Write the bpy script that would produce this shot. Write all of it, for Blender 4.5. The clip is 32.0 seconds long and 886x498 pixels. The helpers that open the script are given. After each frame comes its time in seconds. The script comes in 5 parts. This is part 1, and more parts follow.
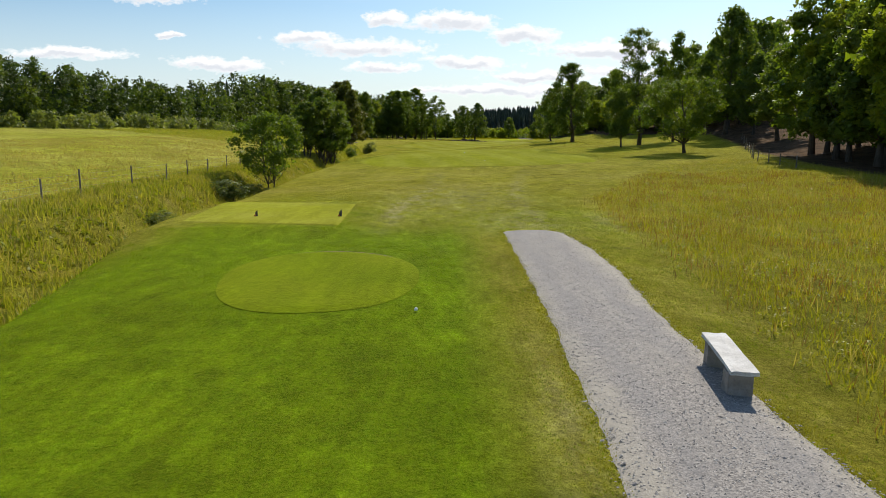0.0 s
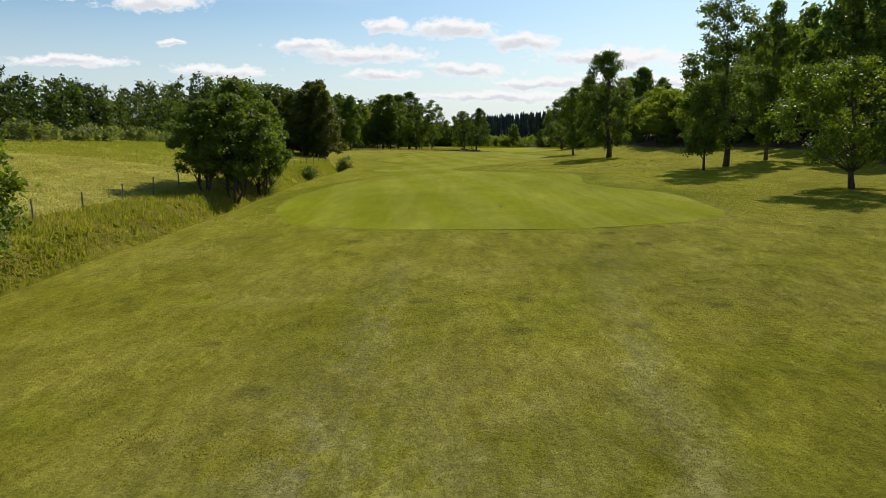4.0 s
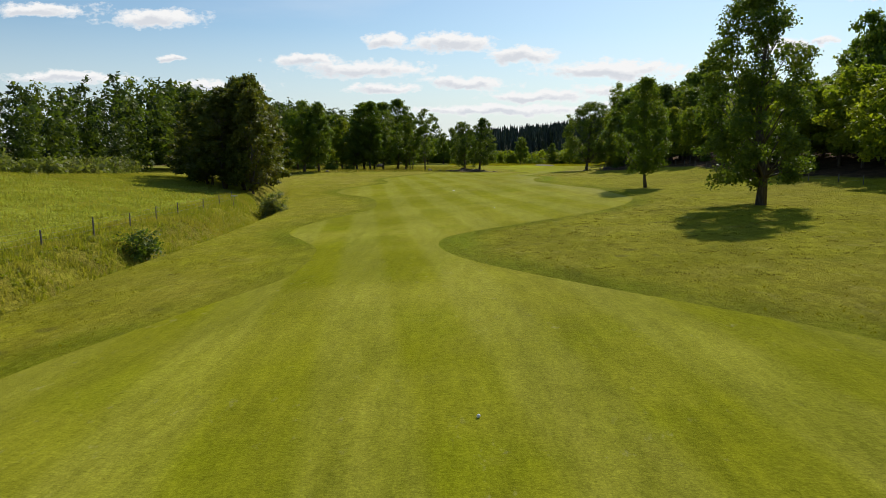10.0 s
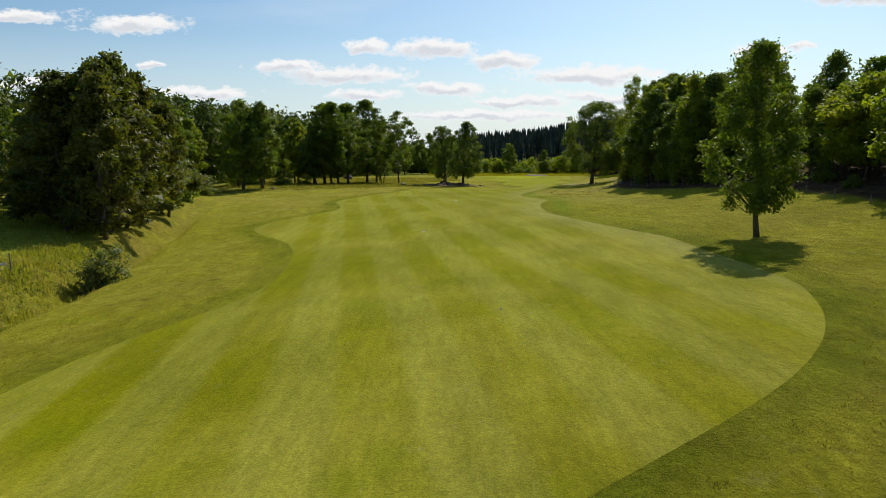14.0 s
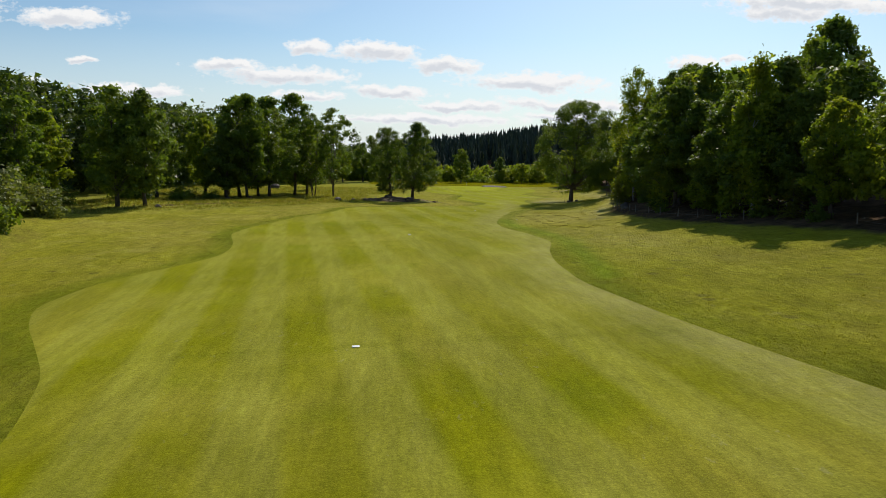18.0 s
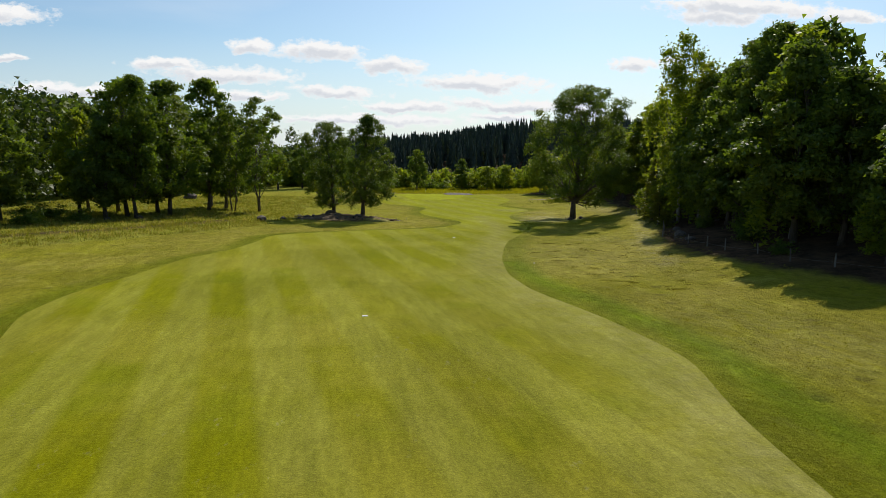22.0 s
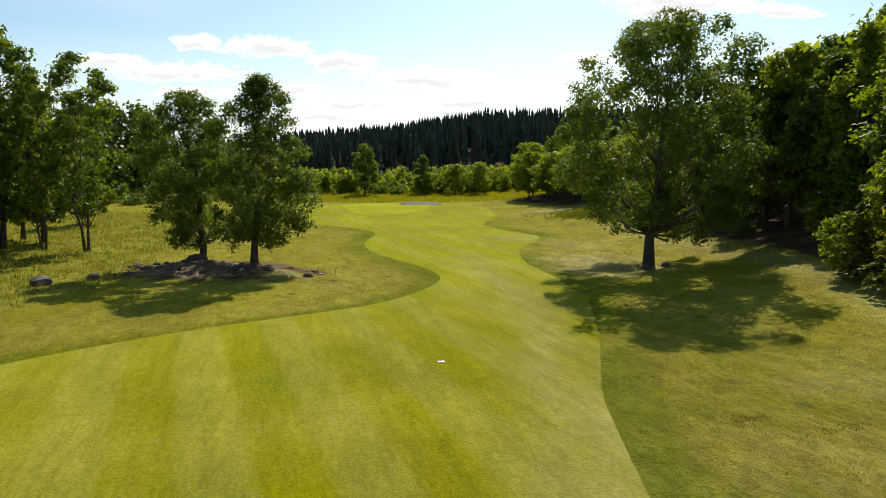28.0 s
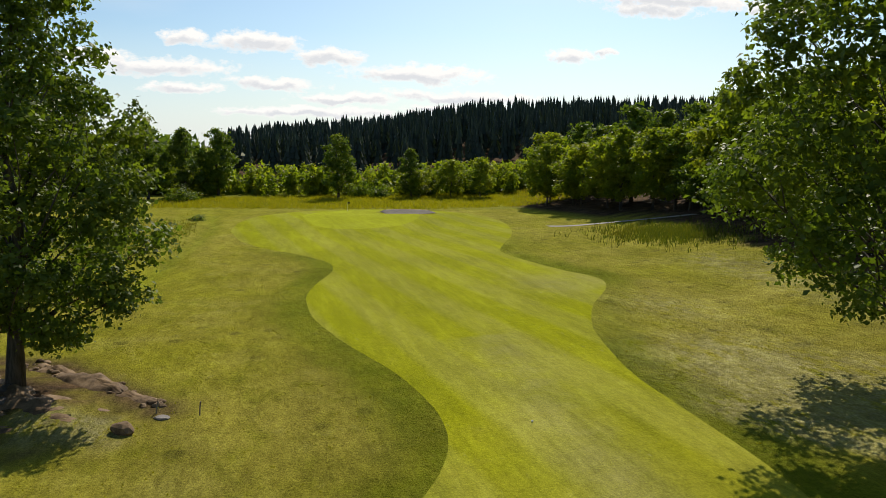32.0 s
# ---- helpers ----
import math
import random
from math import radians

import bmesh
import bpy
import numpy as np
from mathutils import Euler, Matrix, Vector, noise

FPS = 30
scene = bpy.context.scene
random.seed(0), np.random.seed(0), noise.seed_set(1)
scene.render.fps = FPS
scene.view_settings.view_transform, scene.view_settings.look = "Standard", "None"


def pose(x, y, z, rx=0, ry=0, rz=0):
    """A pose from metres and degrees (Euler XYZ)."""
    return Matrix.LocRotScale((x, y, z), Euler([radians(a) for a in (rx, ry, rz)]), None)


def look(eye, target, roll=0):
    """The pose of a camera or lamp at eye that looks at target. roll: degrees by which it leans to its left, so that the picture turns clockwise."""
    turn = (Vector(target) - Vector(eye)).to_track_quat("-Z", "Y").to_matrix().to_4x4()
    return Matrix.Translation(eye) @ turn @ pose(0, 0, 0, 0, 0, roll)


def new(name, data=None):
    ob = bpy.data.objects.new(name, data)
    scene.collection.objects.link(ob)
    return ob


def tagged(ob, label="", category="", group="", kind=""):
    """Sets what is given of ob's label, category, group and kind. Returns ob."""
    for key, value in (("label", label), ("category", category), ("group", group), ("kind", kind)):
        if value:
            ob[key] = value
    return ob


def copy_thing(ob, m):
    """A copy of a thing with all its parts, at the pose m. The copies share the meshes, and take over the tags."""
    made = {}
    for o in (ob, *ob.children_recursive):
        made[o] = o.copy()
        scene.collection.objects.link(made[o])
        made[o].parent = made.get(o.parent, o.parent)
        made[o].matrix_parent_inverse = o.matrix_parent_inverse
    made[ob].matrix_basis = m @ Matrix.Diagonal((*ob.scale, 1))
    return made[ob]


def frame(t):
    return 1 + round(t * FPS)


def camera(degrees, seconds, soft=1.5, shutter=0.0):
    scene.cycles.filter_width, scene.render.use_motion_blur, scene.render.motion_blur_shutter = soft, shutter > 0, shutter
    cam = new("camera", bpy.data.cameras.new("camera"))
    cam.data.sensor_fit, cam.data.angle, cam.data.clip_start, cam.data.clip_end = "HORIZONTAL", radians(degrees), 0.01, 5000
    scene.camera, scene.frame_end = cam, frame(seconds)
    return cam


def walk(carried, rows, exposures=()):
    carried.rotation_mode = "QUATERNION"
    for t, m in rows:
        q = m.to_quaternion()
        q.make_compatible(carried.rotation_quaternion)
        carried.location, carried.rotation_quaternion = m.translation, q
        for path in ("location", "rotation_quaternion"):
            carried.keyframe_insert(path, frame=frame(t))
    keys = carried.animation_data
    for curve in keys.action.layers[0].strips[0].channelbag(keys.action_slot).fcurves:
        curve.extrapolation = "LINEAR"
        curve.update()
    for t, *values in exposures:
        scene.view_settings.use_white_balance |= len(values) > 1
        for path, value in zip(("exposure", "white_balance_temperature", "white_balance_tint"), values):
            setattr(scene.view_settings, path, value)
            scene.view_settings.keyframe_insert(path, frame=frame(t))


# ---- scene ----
cam = camera(63.9, 32.0, 0.75)
METRES, EYE, TILT, LEAN, TURN = 330.0, 4.2, -10.0, 0.0, 0.0
PATH = [
    (0, (-0.028, -0.055, 4.448), (-0.029, 1.915, 4.099), 0.6),
    (0.5, (-0.011, 4.91, 4.546), (-0.012, 6.879, 4.195), 0.6),
    (1, (0.409, 9.817, 4.598), (0.409, 11.786, 4.246), 0.4),
    (1.5, (0.904, 14.858, 4.658), (0.904, 16.827, 4.306), 0.4),
    (2, (1.13, 19.89, 4.7), (1.128, 21.86, 4.351), 0.5),
    (2.5, (0.977, 24.895, 4.713), (0.972, 26.865, 4.369), 0.5),
    (3, (0.941, 30.125, 4.801), (0.936, 32.096, 4.462), 0.6),
    (3.5, (1.086, 35.462, 4.851), (1.081, 37.433, 4.517), 0.5),
    (4, (1.257, 40.904, 4.933), (1.254, 42.876, 4.602), 0.5),
    (4.5, (1.314, 46.167, 4.986), (1.307, 48.14, 4.659), 0.3),
    (6.5, (1.761, 65.395, 5.274), (1.758, 67.37, 4.958), 0.3),
    (7, (1.805, 70.421, 5.36), (1.803, 72.396, 5.047), 0.2),
    (7.5, (1.751, 75.541, 5.418), (1.75, 77.517, 5.108), 0.3),
    (8, (1.608, 80.602, 5.454), (1.607, 82.578, 5.147), 0.1),
    (8.5, (1.479, 85.661, 5.499), (1.479, 87.638, 5.196), 0.1),
    (9, (1.579, 90.75, 5.53), (1.579, 92.728, 5.23), 0.1),
    (9.5, (1.909, 95.813, 5.569), (1.907, 97.791, 5.271), 0.1),
    (10, (2.459, 100.859, 5.598), (2.456, 102.837, 5.303), 0.1),
    (10.5, (3.356, 106.068, 5.644), (3.352, 108.047, 5.351), 0.3),
    (11, (4.11, 111.258, 5.702), (4.106, 113.236, 5.409), 0.3),
    (11.5, (4.59, 116.337, 5.796), (4.583, 118.316, 5.505), 0.4),
    (12, (4.602, 121.39, 5.901), (4.594, 123.369, 5.61), 0.1),
    (12.5, (4.51, 126.408, 5.977), (4.503, 128.387, 5.691), 0.0),
    (13, (4.455, 131.493, 6.093), (4.458, 133.473, 5.81), 0.1),
    (14, (4.267, 141.768, 6.454), (4.311, 143.748, 6.174), -0.2),
    (14.5, (4.012, 146.852, 6.606), (4.076, 148.832, 6.332), -0.2),
    (16.5, (3.169, 165.854, 7.066), (3.317, 167.83, 6.796), 0.4),
    (17, (3.684, 170.651, 7.11), (3.854, 172.626, 6.842), 0.7),
    (17.5, (4.307, 175.545, 7.169), (4.491, 177.518, 6.901), 1.0),
    (18, (4.561, 180.425, 7.206), (4.768, 182.396, 6.937), 0.8),
    (18.5, (4.615, 185.322, 7.283), (4.841, 187.291, 7.014), 0.7),
    (19, (4.703, 190.319, 7.365), (4.949, 192.285, 7.095), 0.4),
    (19.5, (5.05, 195.457, 7.392), (5.317, 197.421, 7.124), 0.6),
    (20, (5.542, 200.716, 7.397), (5.826, 202.678, 7.13), 0.5),
    (20.5, (5.942, 205.801, 7.372), (6.247, 207.76, 7.108), 0.9),
    (21, (6.194, 210.73, 7.352), (6.517, 212.686, 7.087), 1.0),
    (21.5, (6.21, 215.523, 7.407), (6.549, 217.476, 7.142), 1.0),
    (22, (6.334, 220.279, 7.463), (6.687, 222.229, 7.197), 0.6),
    (23, (7.508, 229.439, 7.522), (7.903, 231.382, 7.254), 0.5),
    (24, (9.277, 238.611, 7.488), (9.699, 240.547, 7.217), 0.5),
    (25, (10.148, 247.994, 7.632), (10.586, 249.926, 7.36), 0.3),
    (25.5, (10.714, 252.92, 7.698), (11.163, 254.85, 7.427), 0.2),
    (26, (11.604, 257.734, 7.734), (12.064, 259.661, 7.46), 0.2),
    (26.5, (12.638, 262.539, 7.675), (13.1, 264.465, 7.4), 0.2),
    (28.5, (17.06, 281.461, 7.108), (17.542, 283.382, 6.828), -0.1),
    (29, (18.356, 286.232, 7.011), (18.84, 288.151, 6.726), 0.0),
    (29.5, (19.439, 290.945, 6.883), (19.921, 292.865, 6.597), -0.1),
    (30, (20.262, 295.713, 6.747), (20.742, 297.633, 6.46), -0.1),
    (30.5, (21.009, 300.485, 6.615), (21.498, 302.404, 6.328), -0.2),
    (31, (21.757, 305.099, 6.515), (22.264, 307.013, 6.228), -0.2),
    (31.5, (22.732, 309.391, 6.435), (23.24, 311.305, 6.148), -0.1),
    (32, (24.116, 313.508, 6.316), (24.624, 315.421, 6.028), 0.1),
]
EXPOSURES = [(0, .2, 6500, 10), (2, .05, 6500, 10), (4.5, .03, 6500, 10), (8, 0, 6500, 10), (20, 0, 6500, 10), (24, .05, 6600, 10), (26, .15, 6750, 10), (28.7, .38, 6850, 10), (29.3, .38, 6850, 10), (30.2, .25, 6850, 10), (32, .12, 6750, 10)]
walk(cam, [(t, look(eye, target, roll)) for t, eye, target, roll in PATH], EXPOSURES)

# ---- world, sun ----
SUN_AZ, SUN_EL = radians(25), radians(40)
sun_way = Vector((math.sin(SUN_AZ) * math.cos(SUN_EL), math.cos(SUN_AZ) * math.cos(SUN_EL), math.sin(SUN_EL)))
sun_data = bpy.data.lights.new("sun", "SUN")
sun_data.energy, sun_data.angle, sun_data.color = 4.6, radians(0.53), (1.0, 0.93, 0.82)
sun = new("sun", sun_data)
sun.matrix_world = look(sun_way * 200, (0, 0, 0))

world = bpy.data.worlds.new("sky")
scene.world = world
world.use_nodes = True
wn, wl = world.node_tree.nodes, world.node_tree.links
wn.clear()


def wmath(op, a, b=None, c=None, clamp=False):
    n = wn.new("ShaderNodeMath")
    n.operation, n.use_clamp = op, clamp
    for i, v in enumerate((a, b, c)):
        if v is None:
            continue
        if isinstance(v, (int, float)):
            n.inputs[i].default_value = v
        else:
            wl.new(v, n.inputs[i])
    return n.outputs[0]


def wvec(op, a, b):
    n = wn.new("ShaderNodeVectorMath")
    n.operation = op
    for i, v in enumerate((a, b)):
        if isinstance(v, tuple):
            n.inputs[i].default_value = v
        else:
            wl.new(v, n.inputs[i])
    return n


sky = wn.new("ShaderNodeTexSky")
sky.sky_type, sky.sun_disc = "NISHITA", False
sky.sun_elevation, sky.sun_rotation = SUN_EL, SUN_AZ
sky.air_density, sky.dust_density, sky.ozone_density = 1.0, 0.9, 1.6
coord = wn.new("ShaderNodeTexCoord")
sep = wn.new("ShaderNodeSeparateXYZ")
wl.new(coord.outputs["Generated"], sep.inputs[0])
ahead = wmath("MAXIMUM", sep.outputs[1], 0.15)
uv = wn.new("ShaderNodeCombineXYZ")
wl.new(wmath("DIVIDE", sep.outputs[0], ahead), uv.inputs[0])
wl.new(wmath("DIVIDE", sep.outputs[2], ahead), uv.inputs[1])
# ragged edges: the cloud plane is shifted by noise at two sizes
def wnoise(vec, scale, detail, rough):
    n = wn.new("ShaderNodeTexNoise")
    n.inputs["Scale"].default_value, n.inputs["Detail"].default_value, n.inputs["Roughness"].default_value = scale, detail, rough
    wl.new(vec, n.inputs["Vector"])
    return n


stretch = wvec("MULTIPLY", uv.outputs[0], (1.0, 1.7, 1.0))
rag = wnoise(stretch.outputs[0], 17, 5, .6)
shift = wvec("SUBTRACT", rag.outputs["Color"], (0.5, 0.5, 0.5))
shift = wvec("MULTIPLY", shift.outputs[0], (0.08, 0.03, 0.0))
place = wvec("ADD", uv.outputs[0], shift.outputs[0])
puff = wnoise(stretch.outputs[0], 52, 6, .62).outputs[0]
CLOUDS = [  # across, up, half width, half height
    (-.547, .179, .069, .010), (-.395, .166, .065, .013), (-.077, .140, .031, .010), (.012, .134, .058, .014), (.105, .121, .042, .013),
    (-.112, .102, .093, .013), (-.189, .111, .046, .010), (-.311, .077, .070, .010), (-.085, .075, .047, .008), (.229, .099, .101, .014),
    (.031, .082, .062, .010), (.129, .064, .074, .009), (.082, .045, .133, .009), (.463, .131, .040, .013), (.517, .136, .017, .008),
    (-.523, .089, .089, .009), (.598, .208, .079, .016), (.809, .213, .068, .011), (.640, .222, .149, .016), (-.376, .114, .015, .005),
    (.264, .053, .051, .007), (.300, .070, .12, .010),
]
field = None
belly = None
for cx, cy, cw, ch in CLOUDS:
    off = wvec("SUBTRACT", place.outputs[0], (cx, cy, 0))
    off = wvec("MULTIPLY", off.outputs[0], (1 / (cw * 1.22), 1 / (ch * 1.15), 0))
    ln = wn.new("ShaderNodeVectorMath")
    ln.operation = "LENGTH"
    wl.new(off.outputs[0], ln.inputs[0])
    f = wmath("SUBTRACT", 1.0, ln.outputs["Value"])
    field = f if field is None else wmath("MAXIMUM", field, f)
    low = wvec("SUBTRACT", place.outputs[0], (cx - cw * .1, cy - ch * .35, 0))
    low = wvec("MULTIPLY", low.outputs[0], (1 / (cw * .95), 1 / (ch * .62), 0))
    ln2 = wn.new("ShaderNodeVectorMath")
    ln2.operation = "LENGTH"
    wl.new(low.outputs[0], ln2.inputs[0])
    g = wmath("SUBTRACT", 1.0, ln2.outputs["Value"])
    belly = g if belly is None else wmath("MAXIMUM", belly, g)
ragged = wmath("ADD", field, wmath("MULTIPLY", wmath("SUBTRACT", puff, .5), 1.5))
dense = wmath("MULTIPLY", wmath("SUBTRACT", ragged, .04), 2.5, clamp=True)
dense = wmath("MULTIPLY", dense, wmath("GREATER_THAN", sep.outputs[1], 0.16))
grey = wmath("MULTIPLY", wmath("ADD", belly, wmath("MULTIPLY", wmath("SUBTRACT", puff, .5), 1.6)), 1.4, clamp=True)
# thin veil of cirrus and haze low over the horizon
veil = wn.new("ShaderNodeTexNoise")
veil.inputs["Scale"].default_value, veil.inputs["Detail"].default_value = 3.0, 5
veil_at = wvec("MULTIPLY", coord.outputs["Generated"], (1.0, 1.0, 5.0))
wl.new(veil_at.outputs[0], veil.inputs["Vector"])
veil_mask = wmath("MULTIPLY", wmath("SUBTRACT", veil.outputs[0], 0.52, clamp=True), 1.0, clamp=True)
haze = wmath("MULTIPLY", wmath("SUBTRACT", 1.0, wmath("DIVIDE", sep.outputs[2], 0.15), clamp=True), 0.72, clamp=True)
veil_all = wmath("MAXIMUM", veil_mask, haze)


def wmix(fac, a, b):
    n = wn.new("ShaderNodeMix")
    n.data_type = "RGBA"
    wl.new(fac, n.inputs[0])
    for i, v in ((6, a), (7, b)):
        if isinstance(v, tuple):
            n.inputs[i].default_value = (*v, 1)
        else:
            wl.new(v, n.inputs[i])
    return n.outputs[2]


tint = wn.new("ShaderNodeMix")
tint.data_type, tint.blend_type = "RGBA", "MULTIPLY"
tint.inputs[0].default_value = 1.0
wl.new(sky.outputs[0], tint.inputs[6])
tint.inputs[7].default_value = (.74, .90, 1.0, 1)
sky_blue = tint.outputs[2]
cloud_col = wmix(grey, (9.2, 9.2, 9.2), (6.8, 7.1, 7.6))
out_col = wmix(veil_all, sky_blue, (7.6, 8.3, 9.0))
out_col = wmix(dense, out_col, cloud_col)
back = wn.new("ShaderNodeBackground")
back.inputs[1].default_value = 0.10
wl.new(out_col, back.inputs[0])
wout = wn.new("ShaderNodeOutputWorld")
wl.new(back.outputs[0], wout.inputs[0])


# ---- materials ----
class Nodes:
    """Short hand for node materials."""

    def __init__(self, name, rough=0.85, spec=0.25):
        self.mat = bpy.data.materials.new(name)
        self.mat.use_nodes = True
        self.n, self.l = self.mat.node_tree.nodes, self.mat.node_tree.links
        self.n.clear()
        self.out = self.n.new("ShaderNodeOutputMaterial")
        self.bsdf = self.n.new("ShaderNodeBsdfPrincipled")
        self.bsdf.inputs["Roughness"].default_value = rough
        self.bsdf.inputs["Specular IOR Level"].default_value = spec
        self.l.new(self.bsdf.outputs[0], self.out.inputs[0])
        self.where = self.n.new("ShaderNodeNewGeometry").outputs["Position"]

    def put(self, socket, v):
        if isinstance(v, (int, float)):
            socket.default_value = v
        elif isinstance(v, tuple):
            socket.default_value = (*v, 1) if len(v) == 3 and socket.type == "RGBA" else v
        else:
            self.l.new(v, socket)

    def noise(self, scale, detail=4, rough=0.55, at=None, squeeze=None, color=False):
        n = self.n.new("ShaderNodeTexNoise")
        n.inputs["Scale"].default_value, n.inputs["Detail"].default_value, n.inputs["Roughness"].default_value = scale, detail, rough
        at = at or self.where
        if squeeze:
            v = self.n.new("ShaderNodeVectorMath")
            v.operation = "MULTIPLY"
            self.l.new(at, v.inputs[0])
            v.inputs[1].default_value = squeeze
            at = v.outputs[0]
        self.l.new(at, n.inputs["Vector"])
        return n.outputs[1 if color else 0]

    def ramp(self, v, lo, hi, a=0.0, b=1.0):
        n = self.n.new("ShaderNodeMapRange")
        n.interpolation_type = "SMOOTHSTEP"
        self.put(n.inputs[0], v)
        for i, k in enumerate((lo, hi, a, b)):
            n.inputs[i + 1].default_value = k
        return n.outputs[0]

    def math(self, op, a, b=0.0, clamp=False):
        n = self.n.new("ShaderNodeMath")
        n.operation, n.use_clamp = op, clamp
        self.put(n.inputs[0], a)
        self.put(n.inputs[1], b)
        return n.outputs[0]

    def mix(self, fac, a, b, kind="MIX"):
        n = self.n.new("ShaderNodeMix")
        n.data_type, n.blend_type = "RGBA", kind
        self.put(n.inputs[0], fac)
        self.put(n.inputs[6], a)
        self.put(n.inputs[7], b)
        return n.outputs[2]

    def bump(self, height, strength, distance):
        n = self.n.new("ShaderNodeBump")
        n.inputs["Strength"].default_value, n.inputs["Distance"].default_value = strength, distance
        self.l.new(height, n.inputs["Height"])
        self.l.new(n.outputs[0], self.bsdf.inputs["Normal"])

    def nap(self, weight, tint, rough=.5):
        """Light caught by upright blades, seen at a low angle."""
        self.bsdf.inputs["Sheen Weight"].default_value = weight
        self.bsdf.inputs["Sheen Roughness"].default_value = rough
        self.bsdf.inputs["Sheen Tint"].default_value = (*tint, 1)

    def uneven(self, col, steps):
        """Breaks a colour up by lightness: rows of noise scale, squeeze, darkest and lightest factor."""
        for scale, squeeze, lo, hi in steps:
            k = self.ramp(self.noise(scale, 5, .68, squeeze=squeeze), .28, .72, lo, hi)
            c = self.n.new("ShaderNodeCombineColor")
            for i in range(3):
                self.l.new(k, c.inputs[i])
            col = self.mix(1.0, col, c.outputs[0], "MULTIPLY")
        return col

    def base(self, v):
        self.put(self.bsdf.inputs["Base Color"], v)
        return self.mat

    def attribute(self, name):
        n = self.n.new("ShaderNodeAttribute")
        n.attribute_name = name
        s = self.n.new("ShaderNodeSeparateColor")
        self.l.new(n.outputs["Color"], s.inputs[0])
        return s.outputs

    def island(self):
        return self.n.new("ShaderNodeNewGeometry").outputs["Random Per Island"]


def turf(name, main, pale, lush, stripes=None, patch=0.06):
    """Mown grass: grain, clumps, dry patches and, where given, mowing stripes."""
    m = Nodes(name, 0.95, 0.02)
    col = m.mix(m.ramp(m.noise(patch, 4, .6), .38, .66), main, pale)
    col = m.mix(m.ramp(m.noise(patch * 2.3, 3), .52, .72, 0, .55), col, lush)
    if stripes:
        width, tilt, phase, amount, light = stripes
        s = m.n.new("ShaderNodeSeparateXYZ")
        wob = m.noise(.05, 2)
        m.l.new(m.where, s.inputs[0])
        x = m.math("ADD", m.math("MULTIPLY", s.outputs[1], tilt), s.outputs[0])
        x = m.math("ADD", m.math("SUBTRACT", x, phase), m.math("MULTIPLY", wob, .5))
        w = m.math("COSINE", m.math("MULTIPLY", x, 2 * math.pi / width))
        far = m.ramp(s.outputs[1], 100, 180, .6, 1)
        rag = m.ramp(m.noise(.9, 5, .65, squeeze=(1, .25, 1)), .3, .7, .55, 1)
        w = m.math("MULTIPLY", m.math("MULTIPLY", m.ramp(w, -.45, .45, 0, amount), far), rag)
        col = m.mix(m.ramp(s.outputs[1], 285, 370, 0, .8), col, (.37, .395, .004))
        col = m.mix(m.ramp(s.outputs[1], 100, 150, .6, 0), col, (.25, .28, .006))
        col = m.mix(w, col, light)
        col = m.mix(m.math("MULTIPLY", m.attribute("wear")[0], m.ramp(m.noise(.7, 5, .65), .3, .7, .45, 1)), col, (.42, .385, .125))
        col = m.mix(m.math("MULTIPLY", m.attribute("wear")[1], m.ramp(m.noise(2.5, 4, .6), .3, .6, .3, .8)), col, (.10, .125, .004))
        bits = m.math("MULTIPLY", m.ramp(m.noise(2.6, 5, .7, squeeze=(1, .45, 1)), .60, .70), m.ramp(m.noise(.16, 3, .6), .42, .62))
        col = m.mix(m.math("MULTIPLY", bits, .6), col, (.44, .40, .17))
    dry = m.ramp(m.noise(.33, 5, .65), .55, .76, 0, .5)
    col = m.mix(dry, col, pale)
    streak = m.noise(1.6, 5, .7, squeeze=(1, .09, 1))
    col = m.mix(m.ramp(streak, .3, .75, 0, .32), col, tuple(c * .55 for c in lush))
    grain = m.noise(14, 5, .75)
    fine = m.noise(4.5, 5, .72)
    m.nap(.30, (.95, .94, .04), .32)
    col = m.mix(m.ramp(grain, .25, .75, 0, .34), col, tuple(c * .42 for c in main))
    col = m.mix(m.ramp(fine, .55, .85, 0, .3), col, tuple(min(1, c * 1.3) for c in pale))
    m.bump(m.math("ADD", m.math("MULTIPLY", grain, .5), fine), .8, .06)
    return m.base(m.uneven(col, ((.12, (1, .5, 1), .78, 1.10), (1.7, (1, .14, 1), .83, 1.08), (6, (1, .35, 1), .80, 1.08), (16, (1, .6, 1), .78, 1.12))))


M = {}
M["fairway"] = turf("fairway_turf", (.262, .264, .002), (.37, .335, .04), (.19, .235, .002), (4.8, .11, 23.1, .80, (.385, .37, .06)))
M["tee"] = turf("tee_turf", (.19, .255, .004), (.24, .28, .010), (.155, .225, .003), None, .16)
M["tee_box"] = turf("tee_box_turf", (.36, .365, .025), (.43, .41, .06), (.27, .31, .010), None, .2)
M["green"] = turf("green_turf", (.43, .46, .014), (.47, .49, .035), (.39, .43, .012), None, .09)


